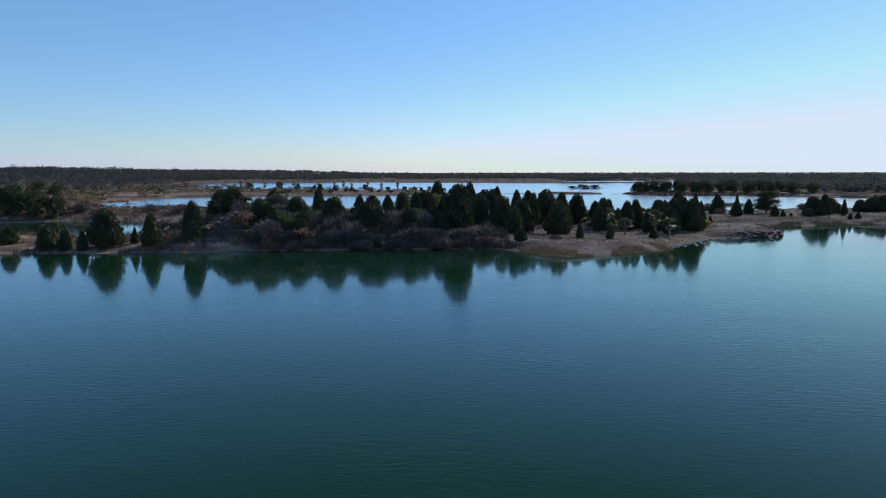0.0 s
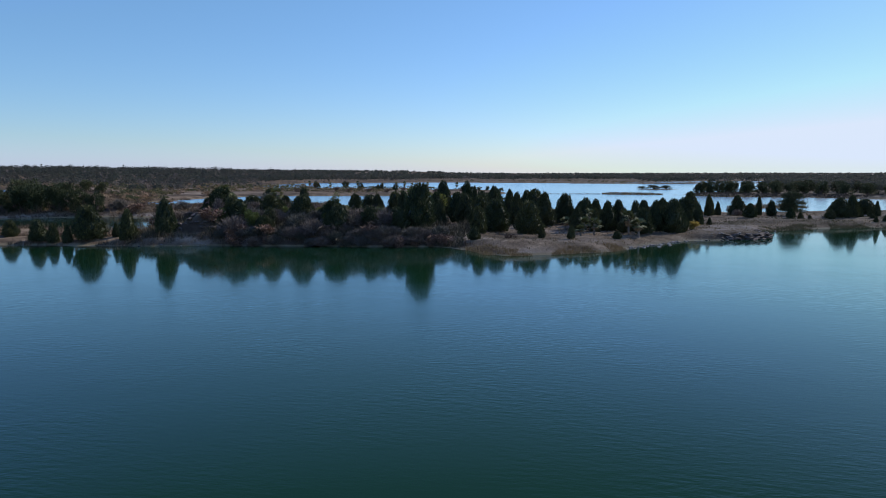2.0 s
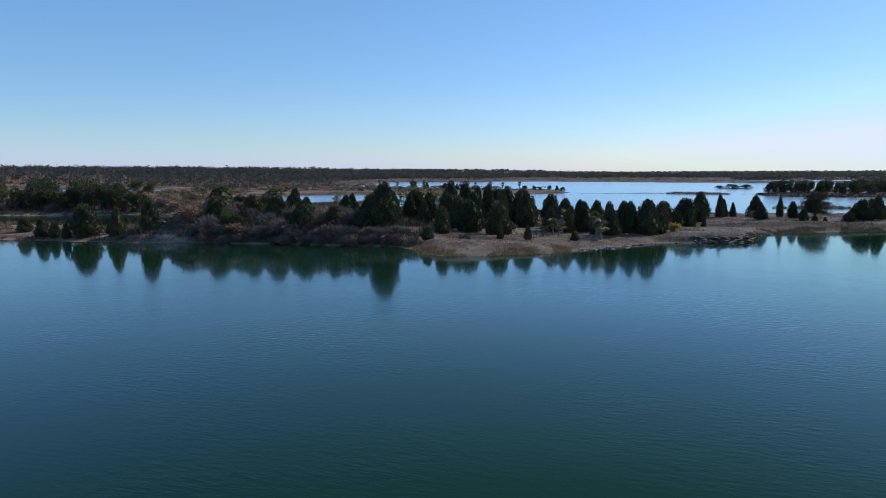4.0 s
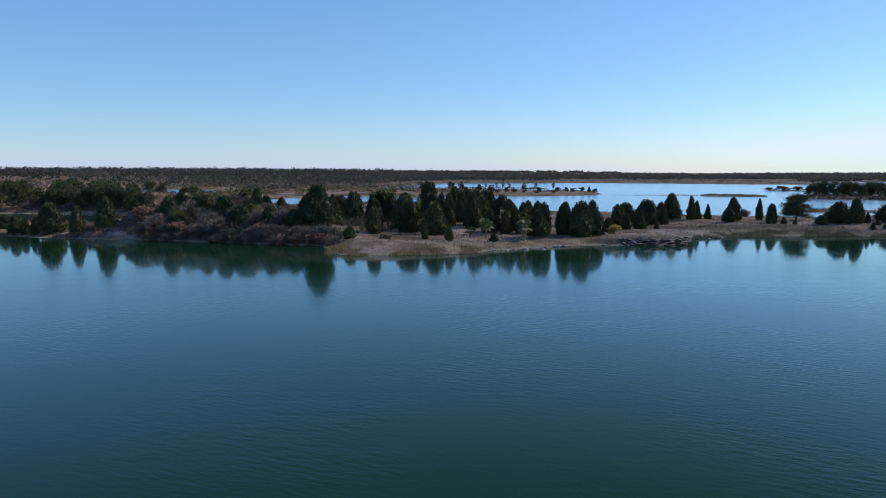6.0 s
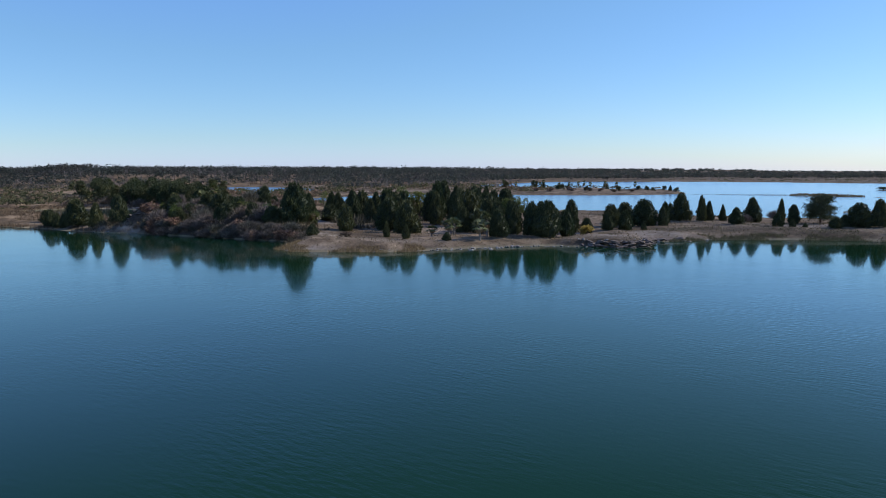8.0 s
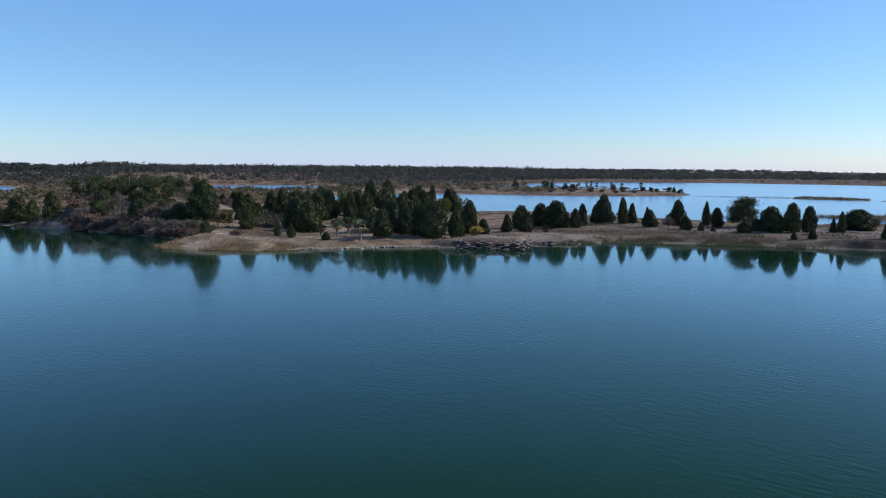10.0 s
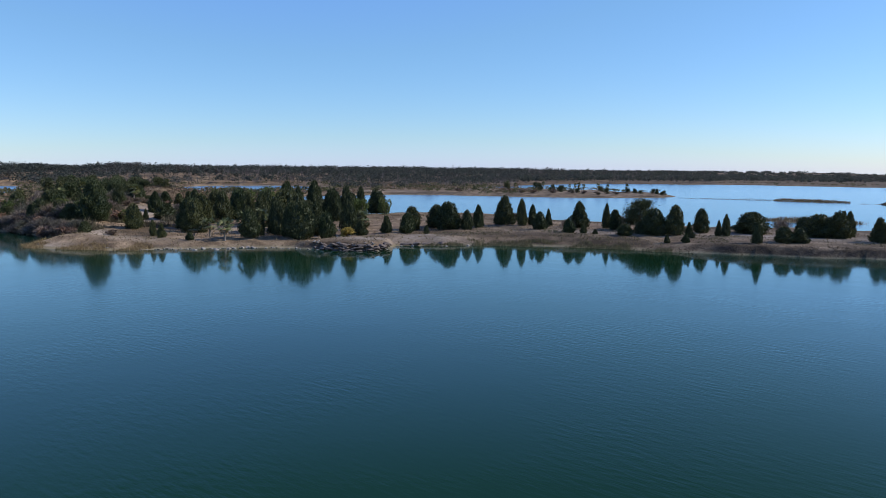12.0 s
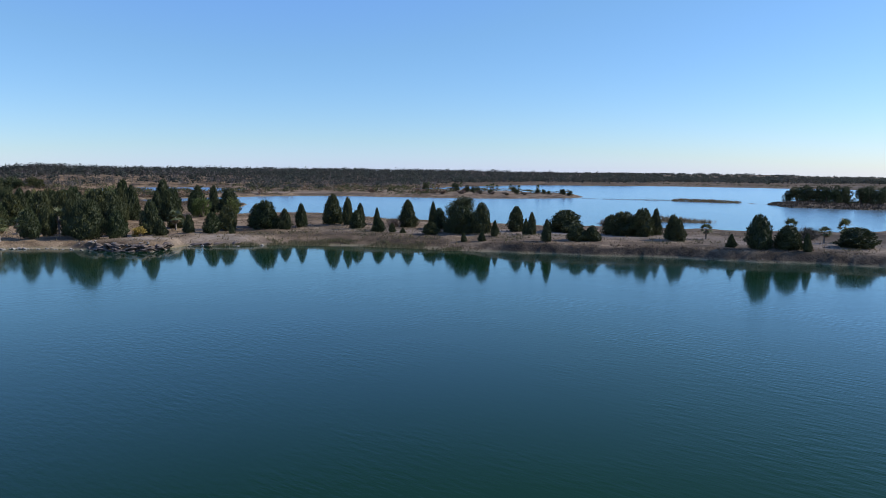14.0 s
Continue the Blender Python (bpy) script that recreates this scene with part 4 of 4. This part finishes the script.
tufts(rng, 34000, (66, 147), (102, 182), lambda x, y, d: shore_reeds(x, y, d) & (y < 180),
      (0.15, 0.5), SEDGE, "reeds", "dry tan reeds and sedge along the lake shore", "reeds", 8, 0.09, 0.5)
tufts(rng, 10000, (12, 103), (37, 118), shore_reeds,
      (0.15, 0.5), SEDGE, "reeds", "dry tan reeds and sedge along the lake shore", "reeds", 8, 0.09, 0.5)
tufts(rng, 30000, (-90, 100), (15, 140), lambda x, y, d: (d > 0.2) & (d < 2.2) & (y < 120) & (np.hypot(x + 36.6, y - 118.2) > 4.2) & (hash_noise(x / 4, y / 4, 33) > 0.45),
      (0.3, 0.8), BRUSH, "sedge", "dull brown sedge along the west shore", "sedge", 5, 0.12)
tufts(rng, 16000, (54, 140), (150, 200), lambda x, y, d: (d > 2.0) & (d < 16) & (hash_noise(x / 5, y / 5, 39) + 0.5 * hash_noise(x / 1.6, y / 1.6, 40) > 0.85),
      (0.12, 0.4), SEDGE, "brush", "low olive-brown brush under the cedars of the strip", "brush", 10, 0.16, 0.9)
tufts(rng, 42000, (-95, 104), (165, 236), lambda x, y, d: (d > 1.5) & (sandiness(x, y) < 0.45) & (np.hypot(x + 36.6, y - 118.2) > 4.2) & ((x < 98) | (d > 14)) & (hash_noise(x / 7, y / 7, 34) + 0.5 * hash_noise(x / 2, y / 2, 35) > 0.72),
      (0.15, 0.45), SEDGE, "grass", "dry brown winter grass tufts", "grass", 4, 0.2, 0.9)
tufts(rng, 30000, (10, 104), (152, 204), lambda x, y, d: (d > 0.8) & (d < 26) & (hash_noise(x / 4, y / 4, 41) > 0.3),
      (0.08, 0.30), SEDGE, "grass", "dry brown winter grass tufts on the point", "grass", 4, 0.24, 0.9)
tufts(rng, 16000, (96, 164), (165, 190), lambda x, y, d: (d > 0.35) & (d < 2.6) & (hash_noise(x / 2.5, y / 2.5, 45) > 0.25),
      (0.12, 0.34), BRUSH, "brush", "dark tangled brush on the face of the cut bank", "brush", 12, 0.1, 0.9)
tufts(rng, 30000, (-150, 116), (-44, 300), lambda x, y, d: (d > 0.5) & (np.hypot(x + 36.6, y - 118.2) > 5) & (hash_noise(x / 9, y / 9, 37) + 0.4 * hash_noise(x / 3, y / 3, 38) > 0.55),
      (0.3, 1.0), BRUSH, "brush", "low dark brush between the ponds", "brush", 12, 0.12, 0.9)
tufts(rng, 9000, (-46, 112), (11, 160), lambda x, y, d: (d > 0.4) & ((y < 121) | (hash_noise(x / 6, y / 6, 36) > 0.55)) & (np.hypot(x + 36.6, y - 118.2) > 4.2),
      (0.4, 1.3), BRUSH, "brush", "tangled grey-brown brush on the steep bank", "brush", 20, 0.07, 0.9)
tufts(rng, 6000, (4, 370), (100, 393), lambda x, y, d: (outline_distance(x, y, REED_BAR) < 0.3) & (x < 53), (0.1, 0.3), BRUSH, "reeds", "thin dark line of drowned reeds in the lake", "reeds", 8, 0.3, 0.8)
tufts(rng, 5000, (54, 374), (84, 392), lambda x, y, d: (d > 0.4), (0.25, 0.7), SEDGE, "reed_bed", "tan reed bed on the low bar in the lake", "reeds", 8, 0.12)
tufts(rng, 24000, (96, 335), (215, 404), lambda x, y, d: (d > 0.1) & (d < 9), (0.25, 0.6), BRUSH, "brush", "dark low brush along the island's bank", "brush", 9, 0.45, 0.9)
tufts(rng, 1500, (82, 247), (114, 259), lambda x, y, d: (d > 0.1), (0.4, 0.9), SEDGE, "marsh_plants", "tan marsh plants on a low bar", "reeds", 8, 0.12)


# ---- far woods ----
def clumps(rng, x, y, z, wide, tall, each, size, flat=0.4):
    """Crowns of loose leaf masses: one ragged crown at each place."""
    n = len(x)
    v = rng.normal(size=(n * each, 3))
    v /= np.linalg.norm(v, axis=1, keepdims=True)
    v[:, 2] = np.maximum(v[:, 2], -0.75 * v[:, 2])
    v[:, 2] = np.minimum(v[:, 2], 0.84)
    v *= rng.uniform(0.58, 1.0, (n * each, 1))
    w, t = np.repeat(wide, each), np.repeat(tall, each)
    c = np.column_stack([np.repeat(x, each) + v[:, 0] * w / 2, np.repeat(y, each) + v[:, 1] * w / 2, np.repeat(z, each) + t * (0.43 + 0.52 * v[:, 2])])
    a, b = rng.normal(size=c.shape), rng.normal(size=c.shape)
    a /= np.linalg.norm(a, axis=1, keepdims=True)
    b /= np.linalg.norm(b, axis=1, keepdims=True)
    a[:, 2], b[:, 2] = flat * a[:, 2], flat * b[:, 2]
    s = (np.repeat(size, each) * rng.uniform(0.6, 1.3, n * each))[:, None]
    return np.stack([c + a * s, c - a * s * 0.6 + b * s * 0.7, c - a * s * 0.5 - b * s * 0.8], 1)


def bare_crowns(rng, x, y, z, wide, tall, twigs=46):
    """Leafless trees far off: a pale trunk each and a fan of thin upward twigs."""
    n = len(x)
    k = np.repeat(np.arange(n), twigs)
    a, e = rng.uniform(0, 2 * math.pi, n * twigs), rng.uniform(0.2, 1.0, n * twigs)
    f = rng.uniform(0.25, 0.75, n * twigs)
    out = np.column_stack([np.cos(a) * e, np.sin(a) * e, np.full(n * twigs, 0.0)]) * wide[k][:, None] * 0.30
    root = np.column_stack([x[k], y[k], z[k] + tall[k] * f]) + out * 0.55
    tip = root + out * 0.5 + np.column_stack([np.zeros((n * twigs, 2)), tall[k] * rng.uniform(0.12, 0.27, n * twigs)])
    side = np.column_stack([-np.sin(a), np.cos(a), np.zeros(n * twigs)]) * tall[k][:, None] * 0.022
    fans = np.stack([root - side, root + side, tip], 1)
    b = rng.uniform(0, 2 * math.pi, n)
    foot = np.column_stack([x, y, z])
    thick = np.column_stack([np.cos(b), np.sin(b), np.zeros(n)]) * tall[:, None] * 0.022
    cross = np.column_stack([-np.sin(b), np.cos(b), np.zeros(n)]) * tall[:, None] * 0.022
    top = foot + np.column_stack([np.zeros((n, 2)), tall * 0.9])
    return np.concatenate([fans, np.stack([foot - thick, foot + thick, top], 1), np.stack([foot - cross, foot + cross, top], 1)])


def scatter(rng, n, keep, near=190, far=1250):
    """Random places in a wide fan beyond the near land, evenly spread in bearing and closer together near the camera."""
    bearing = rng.uniform(radians(-112), radians(52), n)
    dist = near * (far / near) ** rng.uniform(0, 1, n)
    x, y = 70 + dist * np.sin(bearing), 25 + dist * np.cos(bearing)
    d = inland(x, y)
    ok = keep(x, y, d)
    return x[ok], y[ok]


def wooded(x, y, d):
    far_line = 800 + 60 * hash_noise(x / 90, x * 0 + 2, 9) + 0.10 * np.abs(x)
    reach = np.hypot(x - 70, y - 25)
    west = (x < -120) & (d > 8) & (reach > 365 + 115 * hash_noise(x / 70, y / 70, 10))
    north = y > far_line
    east = (x > 118) & (y > 300) & (d > 4) & ((x > 182) | (y > 425))
    clearing = (x < -150) & (x > -330) & (y > 240) & (y < 310)
    return (d > 3) & (west | north | east) & ~clearing


def open_woods(x, y):
    """From 0 in closed woods to 1 in the thin, brushy growth on this side of the western woods."""
    return ease((-x - 90) / 60) * ease((690 - np.hypot(x - 70, y - 25)) / 220)


def wood_height(x, y):
    h = (7.5 + 3.5 * hash_noise(x / 40, y / 40, 12)) * (1 - 0.42 * open_woods(x, y))
    h = h * np.where((x > 60) & (y < 700), 0.66, 1 - 0.22 * ease((x + 120) / 160))
    return h * (1 + 0.30 * ease((-x - 200) / 200) * (1 - open_woods(x, y)))


rng = np.random.default_rng(5)
x, y = scatter(rng, 34000, wooded, 290)
thin = open_woods(x, y)
keep = rng.uniform(0, 1, len(x)) > 0.5 * thin
x, y, thin = x[keep], y[keep], thin[keep]
tall = wood_height(x, y) * rng.uniform(0.8, 1.12, len(x))
wide = np.minimum(tall, 8) * rng.uniform(0.8, 1.3, len(x))
base = height(x, y) - 0.3
leafless = (rng.uniform(0, 1, len(x)) < 0.05 + 0.5 * thin + 0.2 * (hash_noise(x / 55, y / 55, 15) > 0.62)) & (x < 60)
tall = np.where(leafless, 0.85 * tall, tall)
green = ~leafless
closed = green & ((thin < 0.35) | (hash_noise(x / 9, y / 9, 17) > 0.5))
# hearts of the crowns, coloured darker to carry the shade inside them
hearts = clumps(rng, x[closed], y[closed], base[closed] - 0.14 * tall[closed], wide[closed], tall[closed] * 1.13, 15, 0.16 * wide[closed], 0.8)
masses = clumps(rng, x[green], y[green], base[green], wide[green] * 1.1, tall[green] * 0.96, 30, 0.105 * wide[green])
woods = new("woods", triangles("woods", masses, WOODS))
tagged(woods, "dense low winter woods along the horizon, dark green and grey-brown", "woods", kind="stuff")
understorey = new("understorey", triangles("understorey", hearts, WOODS_SHADE))
tagged(understorey, "inner crown masses of the horizon woods, shade put into their darker colour", "woods", kind="stuff")
bare_woods = new("bare_woods", triangles("bare_woods", bare_crowns(rng, x[leafless], y[leafless], base[leafless], wide[leafless] * 1.1, tall[leafless], 22), BARE_WOODS))
tagged(bare_woods, "leafless grey-brown trees with pale trunks among distant woods", "woods", kind="stuff")


def far_height(x, y):
    return 9.5 * (1 - 0.4 * ease((x + 500) / 500))


x, y = scatter(rng, 5000, wooded, 1200, 2900)
tall = far_height(x, y) * rng.uniform(0.85, 1.15, len(x))
distant = new("woods", triangles("woods", np.concatenate([clumps(rng, x, y, height(x, y) - 0.36 * tall, tall * 1.4, tall * 1.08, 14, 0.36 * tall, 0.8), clumps(rng, x, y, height(x, y) - 0.3, tall * 1.6, tall, 16, 0.12 * tall)]), WOODS))
tagged(distant, "distant winter woods that close the horizon", "woods", kind="stuff")


def scrubby(x, y, d):
    return (d > 1.5) & (~wooded(x, y, d) | (open_woods(x, y) > 0.3)) & (hash_noise(x / 24, y / 24, 13) > np.where((x < -50) & (y < 480), 0.26, 0.52)) & ((y > 420) | (x < -60)) & ((x < -140) | (y > 345)) & ((x < -300) | (y > 350) | (y < 215))


x, y = scatter(rng, 34000, scrubby)
fx, fy = rng.uniform(-250, -95, 2600), rng.uniform(205, 335, 2600)
near = (inland(fx, fy) > 2) & (hash_noise(fx / 14, fy / 14, 43) > 0.38) & (fy > 200 - 0.35 * (fx + 95))
x, y = np.append(x, fx[near]), np.append(y, fy[near])
tall = rng.uniform(0.8, 2.4, len(x)) * np.where((x < -110) & (y < 470), rng.uniform(0.8, 2.0, len(x)), 1)
scrub = new("scrub", triangles("scrub", clumps(rng, x, y, height(x, y) - 0.2, tall * 1.8, tall, 22, 0.23 * tall, 0.8), MARSH))
tagged(scrub, "scattered brown scrub on the flat marsh beyond the lake", "scrub", kind="stuff")
